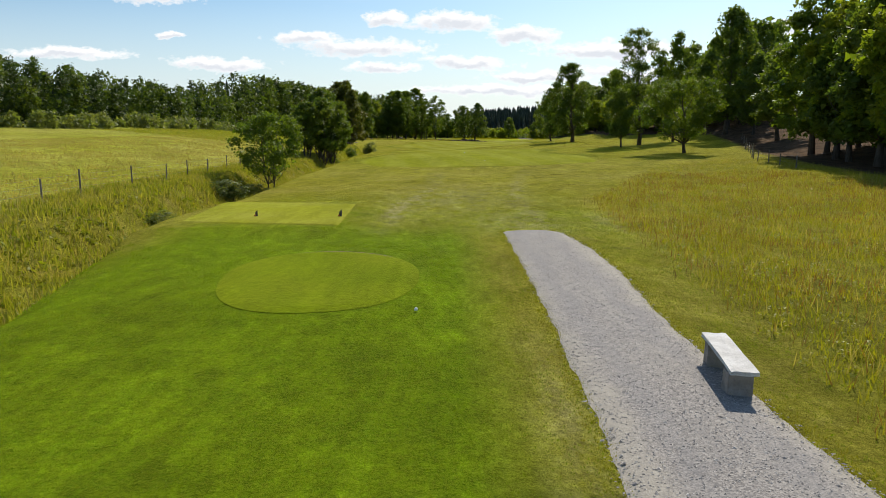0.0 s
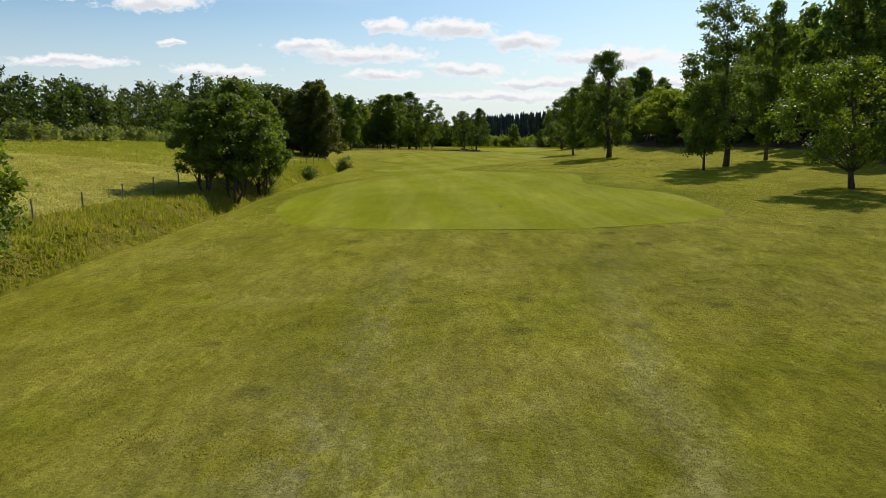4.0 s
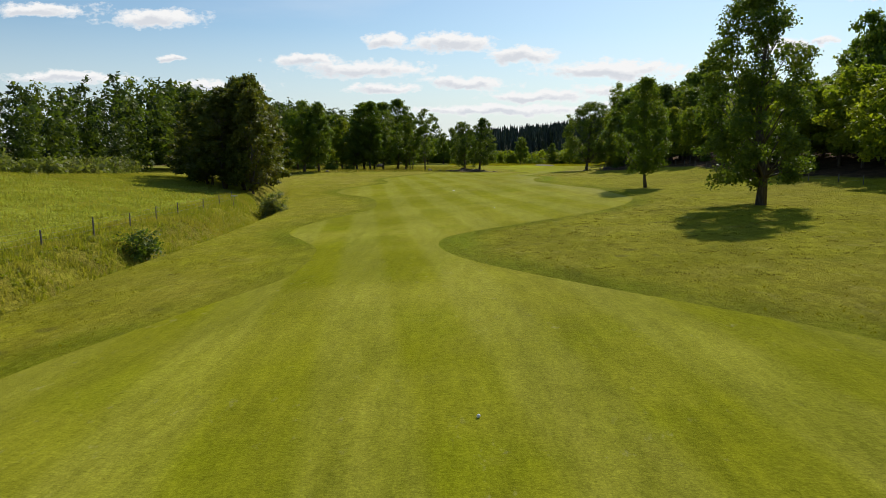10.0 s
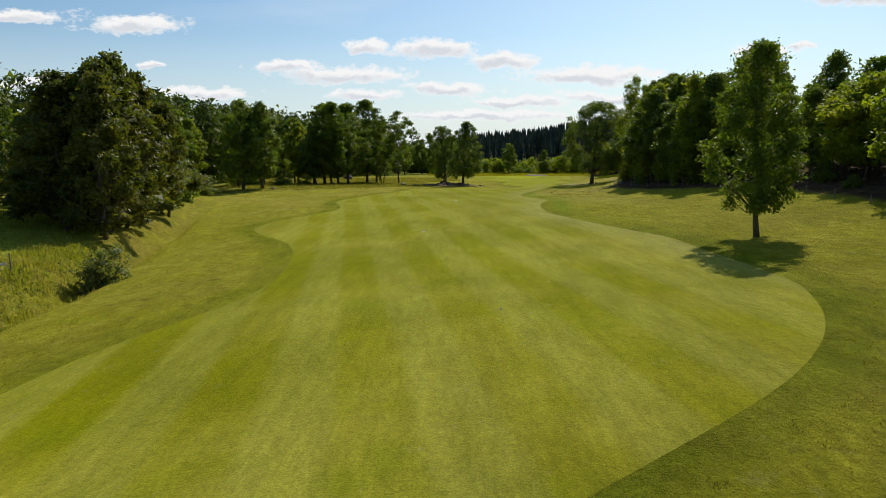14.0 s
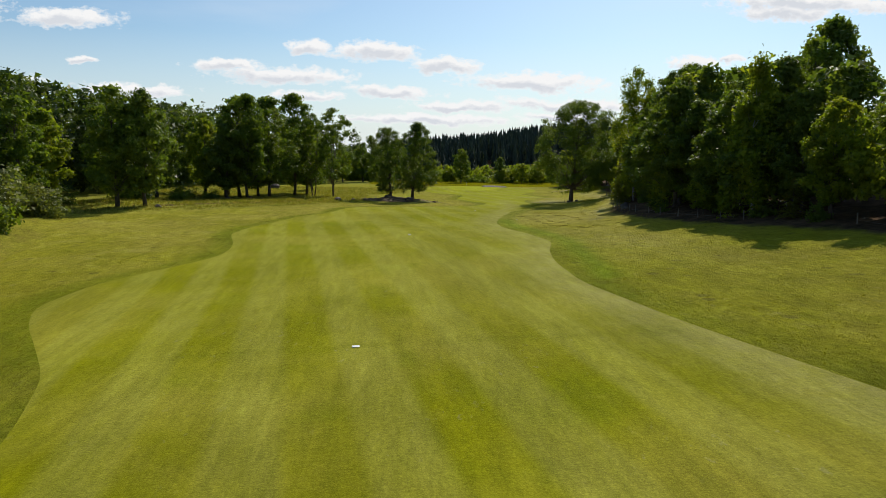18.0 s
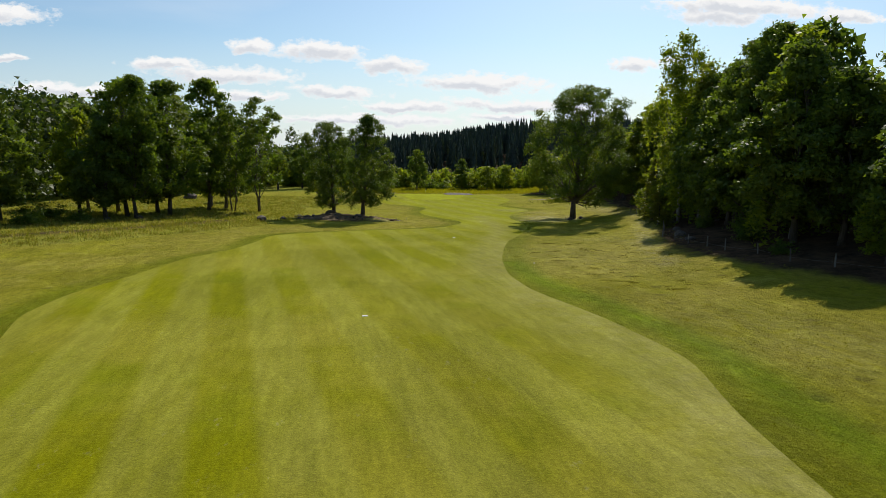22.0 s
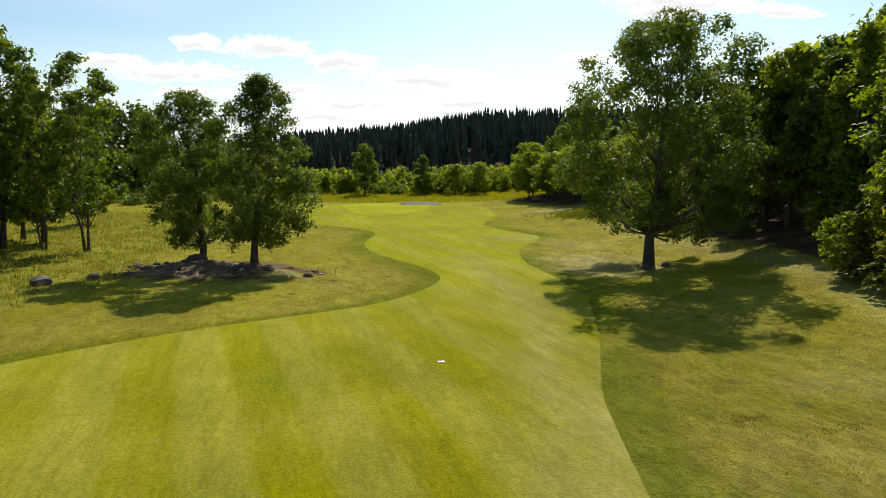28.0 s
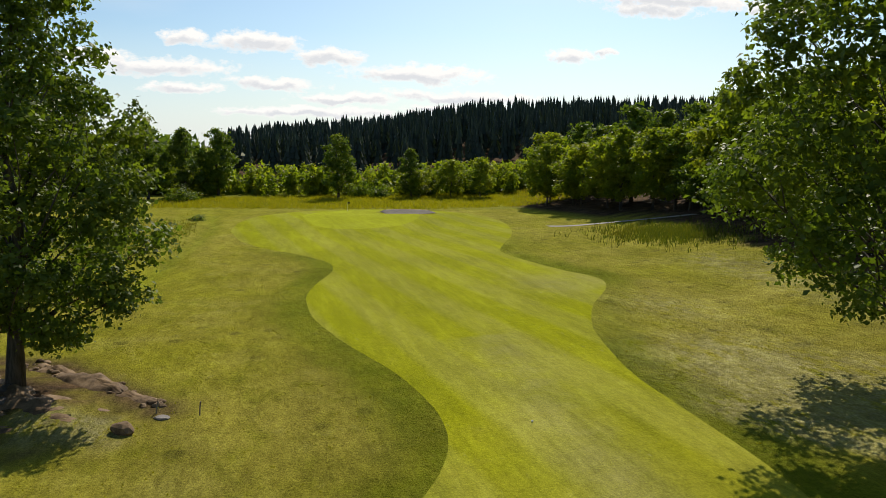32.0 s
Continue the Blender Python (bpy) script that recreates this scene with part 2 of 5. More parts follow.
def ground_material():
    m = Nodes("meadow_ground", 0.95, 0.02)
    tall, crop, wood = m.attribute("cover")[:3]
    lush, worn, cut = m.attribute("wear")[:3]
    sep3 = m.n.new("ShaderNodeSeparateXYZ")
    m.l.new(m.where, sep3.inputs[0])
    arid = m.math("MAXIMUM", m.math("MULTIPLY", m.ramp(sep3.outputs[1], 225, 275), m.ramp(sep3.outputs[1], 330, 400, 1, .6)), m.ramp(sep3.outputs[1], 66, 100, 1, 0))
    dry, dark = (.45, .385, .085), (.165, .188, .004)
    green = m.mix(arid, (.295, .288, .012), (.30, .28, .020))
    col = m.mix(m.ramp(m.noise(.07, 4, .6), .35, .68), green, m.mix(arid, (.315, .28, .03), (.38, .32, .055)))
    col = m.mix(m.math("MULTIPLY", m.ramp(m.noise(.21, 5, .62), .50, .73, 0, .8), m.ramp(arid, 0, 1, .4, 1)), col, dry)
    col = m.mix(m.ramp(m.noise(.6, 5, .66, squeeze=(1, .55, 1)), .48, .7, 0, .6), col, dark)
    col = m.mix(m.ramp(m.noise(1.7, 5, .7, squeeze=(.6, 1, 1)), .56, .72, 0, .5), col, (.13, .115, .02))
    col = m.mix(m.ramp(m.noise(1.1, 5, .7, squeeze=(1, .6, 1)), .55, .74, 0, .65), col, (.40, .35, .095))
    spot = m.n.new("ShaderNodeTexVoronoi")
    spot.inputs["Scale"].default_value = .33
    m.l.new(m.where, spot.inputs["Vector"])
    m_spot = m.math("ADD", spot.outputs["Distance"], m.math("MULTIPLY", m.noise(3, 4, .6), .12))
    col = m.mix(m.ramp(m_spot, .15, .24, .8, 0), col, (.125, .105, .025))
    col = m.mix(m.math("MULTIPLY", cut, m.ramp(m.noise(.06, 3), .36, .58, .4, .95)), col, m.mix(m.ramp(m.noise(.5, 4, .6), .4, .7), (.13, .17, .003), (.175, .195, .005)))
    col = m.mix(lush, col, m.mix(m.ramp(m.noise(1.1, 5, .7), .35, .65), (.195, .325, .004), (.114, .216, .003)))
    wornf = m.math("MULTIPLY", worn, m.ramp(m.noise(1.3, 6, .75, squeeze=(1, .4, 1)), .36, .56), True)
    col = m.mix(wornf, col, m.mix(m.ramp(m.noise(3, 4), .4, .7), (.43, .39, .13), (.52, .465, .21)))
    tallc = m.mix(m.ramp(m.noise(.35, 5, .65), .34, .68), (.32, .30, .03), (.27, .215, .045))
    tallc = m.mix(m.ramp(m.noise(1.8, 4, .65), .42, .74, 0, .8), tallc, (.15, .175, .018))
    tallc = m.mix(m.ramp(m.noise(.13, 5, .65), .5, .7, 0, .4), tallc, (.25, .15, .035))
    tallc = m.mix(m.ramp(sep3.outputs[1], 280, 300, 0, .6), tallc, m.mix(m.ramp(m.noise(.5, 5, .65), .36, .66), (.21, .245, .03), (.33, .33, .07)))
    col = m.mix(tall, col, tallc)
    cropc = m.mix(m.ramp(m.noise(.045, 5, .65, squeeze=(1, .6, 1)), .36, .66), (.37, .38, .04), (.50, .45, .11))
    cropc = m.mix(m.ramp(m.noise(.4, 6, .7), .5, .72, 0, .7), cropc, (.13, .16, .02))
    cropc = m.mix(m.ramp(sep3.outputs[1], 112, 165, 0, .6), cropc, m.mix(m.ramp(m.noise(.8, 6, .7), .4, .65), (.25, .33, .015), (.17, .245, .012)))
    col = m.mix(crop, col, cropc)
    woodc = m.mix(m.ramp(m.noise(.5, 6, .7), .38, .66), (.145, .088, .050), (.062, .042, .024))
    col = m.mix(wood, col, woodc)
    grain, fine = m.noise(11, 6, .78), m.noise(3.2, 6, .75)
    m.nap(.30, (.92, .89, .06), .32)
    m.put(m.bsdf.inputs["Sheen Weight"], m.ramp(m.math("MAXIMUM", wood, wornf), 0, 1, .30, .0))
    col = m.mix(m.ramp(grain, .3, .7, 0, .25), col, m.mix(wood, (.06, .08, .004), (.035, .024, .014)))
    col = m.mix(m.ramp(fine, .35, .8, 0, .45), col, m.mix(wood, m.mix(lush, (.31, .29, .035), (.20, .27, .008)), (.20, .135, .075)))
    m.bump(m.math("ADD", m.math("MULTIPLY", grain, .6), fine), 1.0, .16)
    return m.base(m.uneven(col, ((.16, (1, .6, 1), .78, 1.12), (.9, (1, .4, 1), .74, 1.16), (3.5, (1, .35, 1), .72, 1.18), (13, (1, .6, 1), .68, 1.22))))


M["ground"] = ground_material()


def gravel_material(name, a, b):
    m = Nodes(name, .9, .2)
    v = m.n.new("ShaderNodeTexVoronoi")
    v.inputs["Scale"].default_value = 46
    m.l.new(m.where, v.inputs["Vector"])
    sep3 = m.n.new("ShaderNodeSeparateColor")
    m.l.new(v.outputs["Color"], sep3.inputs[0])
    col = m.mix(m.ramp(sep3.outputs[0], .1, .95), a, b)
    col = m.mix(m.ramp(m.noise(.9, 5, .65, squeeze=(1, .3, 1)), .38, .7, 0, .75), col, (.33, .30, .255))
    col = m.mix(m.ramp(m.noise(2.5, 6, .75, squeeze=(1, .5, 1)), .5, .72, 0, .6), col, (.19, .178, .168))
    xyz = m.n.new("ShaderNodeSeparateXYZ")
    m.l.new(m.where, xyz.inputs[0])
    off = m.math("ABSOLUTE", m.math("ADD", m.math("SUBTRACT", xyz.outputs[0], 3.5), m.math("MULTIPLY", m.math("SUBTRACT", m.noise(.8, 5, .65), .5), 1.1)))
    col = m.mix(m.ramp(off, .75, 1.2, 0, .6), col, (.40, .36, .28))
    col = m.mix(m.math("MULTIPLY", m.ramp(off, .30, .5), m.ramp(off, .62, .82, .3, 0)), col, (.22, .21, .205))
    big = m.noise(6, 5, .7)
    col = m.mix(m.ramp(big, .3, .75, 0, .35), col, (.14, .13, .13))
    m.bump(m.math("ADD", m.math("MULTIPLY", v.outputs["Distance"], .4), big), .35, .02)
    return m.base(col)


M["gravel"] = gravel_material("gravel", (.17, .155, .14), (.38, .345, .305))
def pebble_material():
    m = Nodes("pebbles", .85, .25)
    return m.base(m.mix(m.island(), (.14, .13, .12), (.50, .46, .41)))


M["pebble"] = pebble_material()


def stone_material(name, a, b, scale=3.0):
    m = Nodes(name, .85, .25)
    n = m.noise(scale, 6, .65)
    col = m.mix(m.ramp(n, .3, .7), a, b)
    col = m.mix(m.ramp(m.noise(scale * 9, 3, .7), .5, .8, 0, .5), col, tuple(c * .5 for c in a))
    m.bump(m.noise(scale * 5, 5, .7), .6, .03)
    return m.base(col)


M["slab"] = stone_material("pale_granite", (.50, .48, .44), (.66, .64, .60))
M["stone"] = stone_material("grey_stone", (.20, .175, .15), (.34, .31, .28))
M["sand"] = stone_material("bunker_sand", (.08, .064, .045), (.13, .105, .076), .9)
M["boulder"] = stone_material("mossy_boulder", (.065, .050, .037), (.15, .125, .10), 1.6)
M["soil"] = stone_material("bare_soil", (.085, .052, .026), (.25, .165, .085), 1.6)


def wood_material(name, a, b):
    m = Nodes(name, .85, .2)
    n = m.noise(9, 5, .65, squeeze=(1, 1, .12))
    m.bump(n, .6, .02)
    return m.base(m.mix(m.ramp(n, .3, .7), a, b))


M["bark"] = wood_material("oak_bark", (.055, .045, .035), (.13, .11, .09))
M["pale_bark"] = wood_material("birch_bark", (.18, .17, .155), (.46, .44, .40))
M["bare"] = stone_material("bare_sandy_earth", (.19, .145, .095), (.33, .265, .18), 1.1)
M["post"] = wood_material("weathered_post", (.12, .10, .08), (.25, .22, .18))


def leaf_material(name, a, b, c, through_light):
    """Leaves that scatter light and let some of it through, every leaf a little different."""
    m = Nodes(name, .55, .22)
    r = m.island()
    col = m.mix(m.ramp(r, 0, 1), a, b)
    col = m.mix(m.ramp(m.noise(.22, 4, .6), .42, .7, 0, .75), col, c)
    col = m.mix(m.ramp(r, .86, 1, 0, .5), col, tuple(min(1, k * 1.5) for k in c))
    col = m.mix(1.0, col, (1.12, 1.0, .98), "MULTIPLY")
    m.base(col)
    t = m.n.new("ShaderNodeBsdfTranslucent")
    lit = m.mix(1.0, col, (1.5, 1.6, .5), "MULTIPLY")
    m.l.new(lit, t.inputs[0])
    mx = m.n.new("ShaderNodeMixShader")
    mx.inputs[0].default_value = through_light
    m.l.new(m.bsdf.outputs[0], mx.inputs[1])
    m.l.new(t.outputs[0], mx.inputs[2])
    m.l.new(mx.outputs[0], m.out.inputs[0])
    return m.mat


M["oak_leaf"] = leaf_material("oak_leaves", (.068, .118, .016), (.100, .164, .019), (.155, .204, .024), .44)
M["dark_leaf"] = leaf_material("dark_leaves", (.064, .110, .020), (.094, .150, .024), (.136, .180, .028), .45)
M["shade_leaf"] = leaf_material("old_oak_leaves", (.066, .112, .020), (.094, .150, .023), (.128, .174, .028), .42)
M["forest_leaf"] = leaf_material("forest_leaves", (.030, .055, .012), (.046, .080, .015), (.070, .098, .018), .26)
M["mid_leaf"] = leaf_material("mixed_forest_leaves", (.060, .100, .017), (.086, .136, .020), (.120, .160, .024), .38)
M["light_leaf"] = leaf_material("light_leaves", (.115, .175, .016), (.155, .212, .02), (.21, .24, .028), .56)
M["rusty_leaf"] = leaf_material("alder_leaves", (.055, .082, .014), (.084, .104, .018), (.125, .124, .024), .42)
M["willow_leaf"] = leaf_material("grey_green_leaves", (.11, .15, .04), (.15, .19, .06), (.19, .21, .06), .42)
M["spruce"] = leaf_material("spruce_needles", (.020, .036, .026), (.034, .055, .036), (.042, .066, .040), .15)
M["larch"] = leaf_material("young_conifer_needles", (.085, .115, .018), (.125, .145, .02), (.16, .165, .026), .42)
M["grass"] = leaf_material("tall_grass", (.20, .205, .012), (.26, .24, .022), (.15, .175, .010), .5)
M["sorrel"] = leaf_material("sorrel_heads", (.16, .095, .03), (.23, .14, .045), (.14, .12, .03), .35)
M["broad_weed"] = leaf_material("broad_weed_leaves", (.16, .215, .012), (.20, .24, .016), (.24, .235, .02), .45)
M["lush_tuft"] = leaf_material("lush_grass", (.13, .22, .006), (.18, .27, .008), (.20, .25, .010), .45)
M["tuft"] = leaf_material("short_grass", (.19, .195, .010), (.25, .235, .022), (.16, .18, .008), .45)
M["brown_tuft"] = leaf_material("dead_grass", (.115, .110, .018), (.15, .135, .026), (.175, .165, .034), .35)
M["straw"] = leaf_material("dry_grass", (.27, .235, .085), (.35, .30, .13), (.20, .19, .05), .45)
M["meadow"] = leaf_material("meadow_grass_blades", (.105, .130, .014), (.150, .160, .024), (.195, .180, .045), .42)
M["weed"] = leaf_material("bank_grass", (.17, .20, .022), (.235, .245, .04), (.29, .27, .075), .45)


def plain(name, col, rough=.6, metal=0.0):
    m = Nodes(name, rough, .4)
    m.bsdf.inputs["Metallic"].default_value = metal
    n = m.noise(14, 4, .6)
    return m.base(m.mix(m.ramp(n, .3, .75, 0, .35), col, tuple(c * .6 for c in col)))


M["white"] = plain("white_plastic", (.82, .82, .80))
M["orange"] = plain("orange_paint", (.62, .13, .03))
M["black"] = plain("dark_paint", (.03, .028, .026))
M["wire"] = plain("fence_wire", (.30, .29, .27), .5, .8)
M["flag"] = plain("red_cloth", (.5, .05, .04), .8)


# ---- mesh helpers ----
def mesh_of(name, verts, faces):
    me = bpy.data.meshes.new(name)
    me.from_pydata([tuple(v) for v in verts], [], [tuple(f) for f in faces])
    me.update()
    return me


def quads_of(name, verts, per=4):
    """A mesh of many separate faces, per corners each, from an array of corners."""
    verts = np.asarray(verts, np.float32).reshape(-1, 3)
    n = len(verts)
    me = bpy.data.meshes.new(name)
    me.vertices.add(n)
    me.vertices.foreach_set("co", verts.ravel())
    me.loops.add(n)
    me.loops.foreach_set("vertex_index", np.arange(n, dtype=np.int32))
    me.polygons.add(n // per)
    me.polygons.foreach_set("loop_start", np.arange(0, n, per, dtype=np.int32))
    me.update(calc_edges=True)
    return me


def put(name, me, material, parent=None, label="", smooth=False):
    ob = new(name, me)
    if material:
        me.materials.append(material)
    if smooth:
        me.polygons.foreach_set("use_smooth", [True] * len(me.polygons))
    if parent is not None:
        ob.parent = parent
    if label:
        ob["label"] = label
    return ob


def part(name, bm, material, parent, label="", smooth=False):
    me = bpy.data.meshes.new(name)
    bm.to_mesh(me)
    bm.free()
    return put(name, me, material, parent, label, smooth)


def block(size, at=(0, 0, 0), bevel=.01, jitter=0.0, rng=None, cuts=0):
    """A bevelled, slightly uneven block."""
    bm = bmesh.new()
    bmesh.ops.create_cube(bm, size=1)
    if cuts:
        bmesh.ops.subdivide_edges(bm, edges=bm.edges[:], cuts=cuts, use_grid_fill=True)
    for v in bm.verts:
        v.co = Vector((v.co.x * size[0], v.co.y * size[1], v.co.z * size[2]))
        if jitter:
            v.co += Vector((rng.uniform(-1, 1), rng.uniform(-1, 1), rng.uniform(-1, 1))) * jitter
        v.co += Vector(at)
    if bevel:
        sharp = [e for e in bm.edges if len(e.link_faces) == 2 and e.calc_face_angle(0) > .5]
        bmesh.ops.bevel(bm, geom=sharp, offset=bevel, segments=2, affect="EDGES", clamp_overlap=True)
    return bm


def tube(V, F, pts, radii, sides=7):
    """Adds a tapered tube along pts to the lists V, F."""
    start = len(V)
    for i, p in enumerate(pts):
        a, b = pts[max(i - 1, 0)], pts[min(i + 1, len(pts) - 1)]
        d = (Vector(b) - Vector(a)).normalized()
        u = d.orthogonal().normalized()
        w = d.cross(u)
        for k in range(sides):
            an = 2 * math.pi * k / sides
            V.append(Vector(p) + (u * math.cos(an) + w * math.sin(an)) * radii[i])
        if i:
            for k in range(sides):
                k2 = (k + 1) % sides
                F.append((start + (i - 1) * sides + k, start + (i - 1) * sides + k2, start + i * sides + k2, start + i * sides + k))
    F.append(tuple(start + k for k in range(sides))[::-1])
    F.append(tuple(start + (len(pts) - 1) * sides + k for k in range(sides)))


def empty(name, x, y, z, rz=0.0):
    ob = new(name)
    ob.empty_display_size = .2
    ob.matrix_basis = pose(x, y, z, 0, 0, rz)
    return ob


# ---- land ----
KY = np.array([-60, 0, 28, 60, 80, 100, 116, 145, 160, 193, 212, 239, 262, 285, 310, 335, 365, 400, 440, 520], float)
KC = np.array([0, 0, 1, 2, 2, 2, 2.5, 3, 3.5, 5, 6, 7.5, 9.5, 14, 21, 27, 32, 36, 40, 46], float)
KP = np.array([.9, .55, .05, -.35, -.15, -.1, -.25, -.75, -1.1, -1.65, -1.65, -1.8, -2.25, -2.9, -3.5, -4.1, -4.6, -5.0, -5.2, -5.4])
KL = np.array([.02, .01, .015, .045, .032, .05, .06, .065, .065, .075, .075, .05, .03, .005, -.025, -.02, -.005, .0, .0, .0])
KR = np.array([.02, .02, .03, .035, .035, .04, .05, .07, .075, .07, .065, .055, .035, .03, .032, .04, .03, .02, .01, .0])
def soft(a, y):
    y = np.clip(y, KY[0], KY[-1])
    return (np.interp(y - 7, KY, a) + 2 * np.interp(y, KY, a) + np.interp(y + 7, KY, a)) / 4
def base_height(x, y):
    x, y = np.asarray(x, float), np.asarray(y, float)
    d = x - soft(KC, y)
    s = np.where(d < 0, soft(KL, y), soft(KR, y))
    d = 60 * np.tanh(d / 60)
    return soft(KP, y) + s * d

BY = np.array([-60, 40, 60, 120, 160, 200, 255, 273, 299, 333, 360, 400, 520], float)
BX = np.array([30, 36, 40, 42, 42, 38, 34, 32, 38, 47, 53, 64, 90], float)
EY = np.array([-60, 0, 15, 29, 37, 49, 65, 85, 105, 120, 137, 170, 190, 205, 233, 270, 300], float)
EX = np.array([-9, -9, -10, -13.2, -13.6, -14.5, -15.2, -14.2, -15, -16.6, -17.5, -18.3, -19.5, -22, -26.5, -34, -42], float)
FY = np.array([-60, 0, 43, 100, 143, 166, 190, 230, 270, 300, 340, 520], float)
FZ = np.array([.6, .3, .0, -.7, -1.2, -1.6, -1.9, -2.4, -2.4, -2.2, -3.4, -5], float)
FS = np.array([.06, .06, .085, .1, .125, .13, .13, .09, .04, .03, .0, .0], float)
def ground(x, y):
    """Height of the land: rolling course, wooded rise on one side, ditch and sloping field on the other."""
    x, y = np.asarray(x, float), np.asarray(y, float)
    z = base_height(x, y)
    b = np.maximum(x - np.interp(y, BY, BX), 0)
    z = z + .16 * np.clip(b ** 2 / (b + 3), 0, 45)
    e = np.interp(y, EY, EX) - x
    w = np.clip(e / 4.2, 0, 1)
    w = w * w * (3 - 2 * w)
    d = np.maximum(e - 5, 0)
    field = np.interp(y, FY, FZ) + np.interp(y, FY, FS) * 44 * np.tanh(d / 44)
    fade = np.clip((275 - y) / 40, 0, 1)
    dip = np.interp(e, [-1.6, -.4, 1.1, 2.3, 3.6, 4.6, 5.5], [0, -.12, -1.35, -1.35, -.3, 0.05, 0])
    return z * (1 - w) + w * field + fade * dip


HX = np.array([-200, 0, 40, 90, 160, 260, 400, 900], float)
HZ = np.array([2, 4, 7, 8.5, 9.5, 10.5, 11, 11], float)


def near_line(x, y, pts):
    """Distance from a line of points."""
    best = np.full(np.shape(x), 1e9)
    for (ax, ay), (bx, by) in zip(pts, pts[1:]):
        dx, dy = bx - ax, by - ay
        k = np.clip(((x - ax) * dx + (y - ay) * dy) / (dx * dx + dy * dy), 0, 1)
        best = np.minimum(best, np.hypot(x - ax - k * dx, y - ay - k * dy))
    return best


DITCH = [(15, 372), (15.9, 383), (17.6, 404), (18.4, 420), (17.2, 436)]


def land(x, y):
    """The land with the wooded hill beyond the course."""
    x, y = np.asarray(x, float), np.asarray(y, float)
    s = np.clip((y + .25 * x - 560) / 150, 0, 1)
    z = ground(x, y) + s * s * (3 - 2 * s) * np.interp(x, HX, HZ)
    oval = np.clip((1.5 - np.hypot((x + 3.3) / 2.9, (y - 19.4) / 4.8)) / .45, 0, 1)
    box = np.clip((2.6 - np.maximum(np.maximum(-12.6 - x, x + 4.7), np.maximum(29 - y, y - 40.5))) / 2.4, 0, 1)
    z = z - .3 * np.exp(-(near_line(x, y, DITCH) / .75) ** 2)
    u, v = (x - 11.4) * .814 - (y - 345.4) * .581, (x - 11.4) * .581 + (y - 345.4) * .814
    z = z + (.62 + .3 * np.sin(x * 1.3 + 2 * np.sin(y * .9)) * np.sin(y * 1.7)) * np.exp(-(u / 5.5) ** 2 - ((v - .7) / 2.6) ** 2) + .3 * np.exp(-((u - 6) / 2.5) ** 2 - ((v - .5) / 1.1) ** 2)
    return z + .12 * oval * oval * (3 - 2 * oval) + .27 * box * box * (3 - 2 * box)


def h_at(x, y):
    return float(land(x, y))


WY = np.array([-60, 30, 50, 70, 90, 110, 135, 165, 190, 205, 225, 237, 250, 262, 270, 277, 290, 300, 320, 340, 360, 378, 395, 415, 432, 470], float)
WX = np.array([30, 33, 36, 37.5, 41, 46, 51, 50, 47, 47, 48, 46, 43.5, 42, 41.5, 42.5, 46.5, 50.5, 58, 61, 66, 71, 75, 73, 72, 84], float)


def smooth01(v):
    v = np.clip(v, 0, 1)
    return v * v * (3 - 2 * v)


RY = np.array([-30, 0, 8, 24, 34, 42, 51, 59, 68, 75, 82, 90], float)
RX = np.array([4.8, 5.2, 5.4, 6.6, 7.2, 8.2, 12.2, 15.3, 19, 25, 33, 40], float)


def tall_cover(x, y):
    right = smooth01((x - np.interp(y, RY, RX)) / 1.4) * smooth01((86 - y) / 8)
    e = np.interp(y, EY, EX) - x
    bank = smooth01((e + .2) / 1.0) * smooth01((285 - y) / 20)
    left_start = smooth01((-11.5 - x) / 2.5) * smooth01((31 - y) / 5)
    front = np.interp(x, [-45, -30, -20, -11, -2.5, 4, 8], [287, 298, 303, 312, 325.5, 341, 352]) + .7 * np.sin(x * .9) + .4 * np.sin(x * 2.3)
    reeds = smooth01((y - front) / 2) * smooth01((np.interp(y, [345, 352, 365, 377, 386, 395, 436], [7, 6, 4.6, 5, 12, 16.5, 17]) - x) / 2) * smooth01((440 - y) / 20)
    strip = smooth01((e - 30) / 4) * smooth01((52 - e) / 6) * smooth01((y - 85) / 20) * smooth01((188 - y) / 15)
    bank = np.maximum(bank * smooth01((9 - e) / 3), strip)
    reeds = reeds * (1 - .8 * np.exp(-(near_line(x, y, DITCH) / 1.3) ** 2))
    beyond = smooth01((y - 441 + .35 * (x - 41)) / 2.5)
    return np.clip(np.maximum.reduce([right, bank, left_start, reeds, beyond]), 0, 1)


# fairway: its two edges, as distance along the hole and offset
LY = np.array([76.6, 77, 78.2, 80, 90, 100, 110, 121, 130, 136, 142, 148, 153, 157, 160, 165, 171, 176, 182, 188, 198, 205, 212, 218, 223, 228, 235, 242, 247, 252, 258, 268, 275, 282, 292, 298, 306, 313, 318, 322, 326, 331, 335])
LX = np.array([7.4, 4, -3, -7.3, -10.6, -11.5, -11, -10.2, -7.4, -5.3, -5.4, -6.0, -7.8, -9.4, -10.7, -11.1, -10.5, -9.0, -6.9, -6.0, -6.7, -7.7, -9.6, -12.6, -15.2, -17.0, -16.0, -12.3, -9.7, -9.3, -9.9, -12.1, -11.5, -9.2, -6.6, -2.8, -.4, .8, 7, 13.5, 22.5, 27.5, 30.2])
LY2 = np.array([339, 345, 352, 358, 365, 370, 376, 381, 387, 393, 400, 412, 422, 432, 437, 440, 441])
LX2 = np.array([30.9, 30.3, 28.4, 27.3, 27.4, 28.6, 30.7, 31.0, 28.6, 25, 22.4, 20.8, 21.6, 24.5, 29, 35, 41])
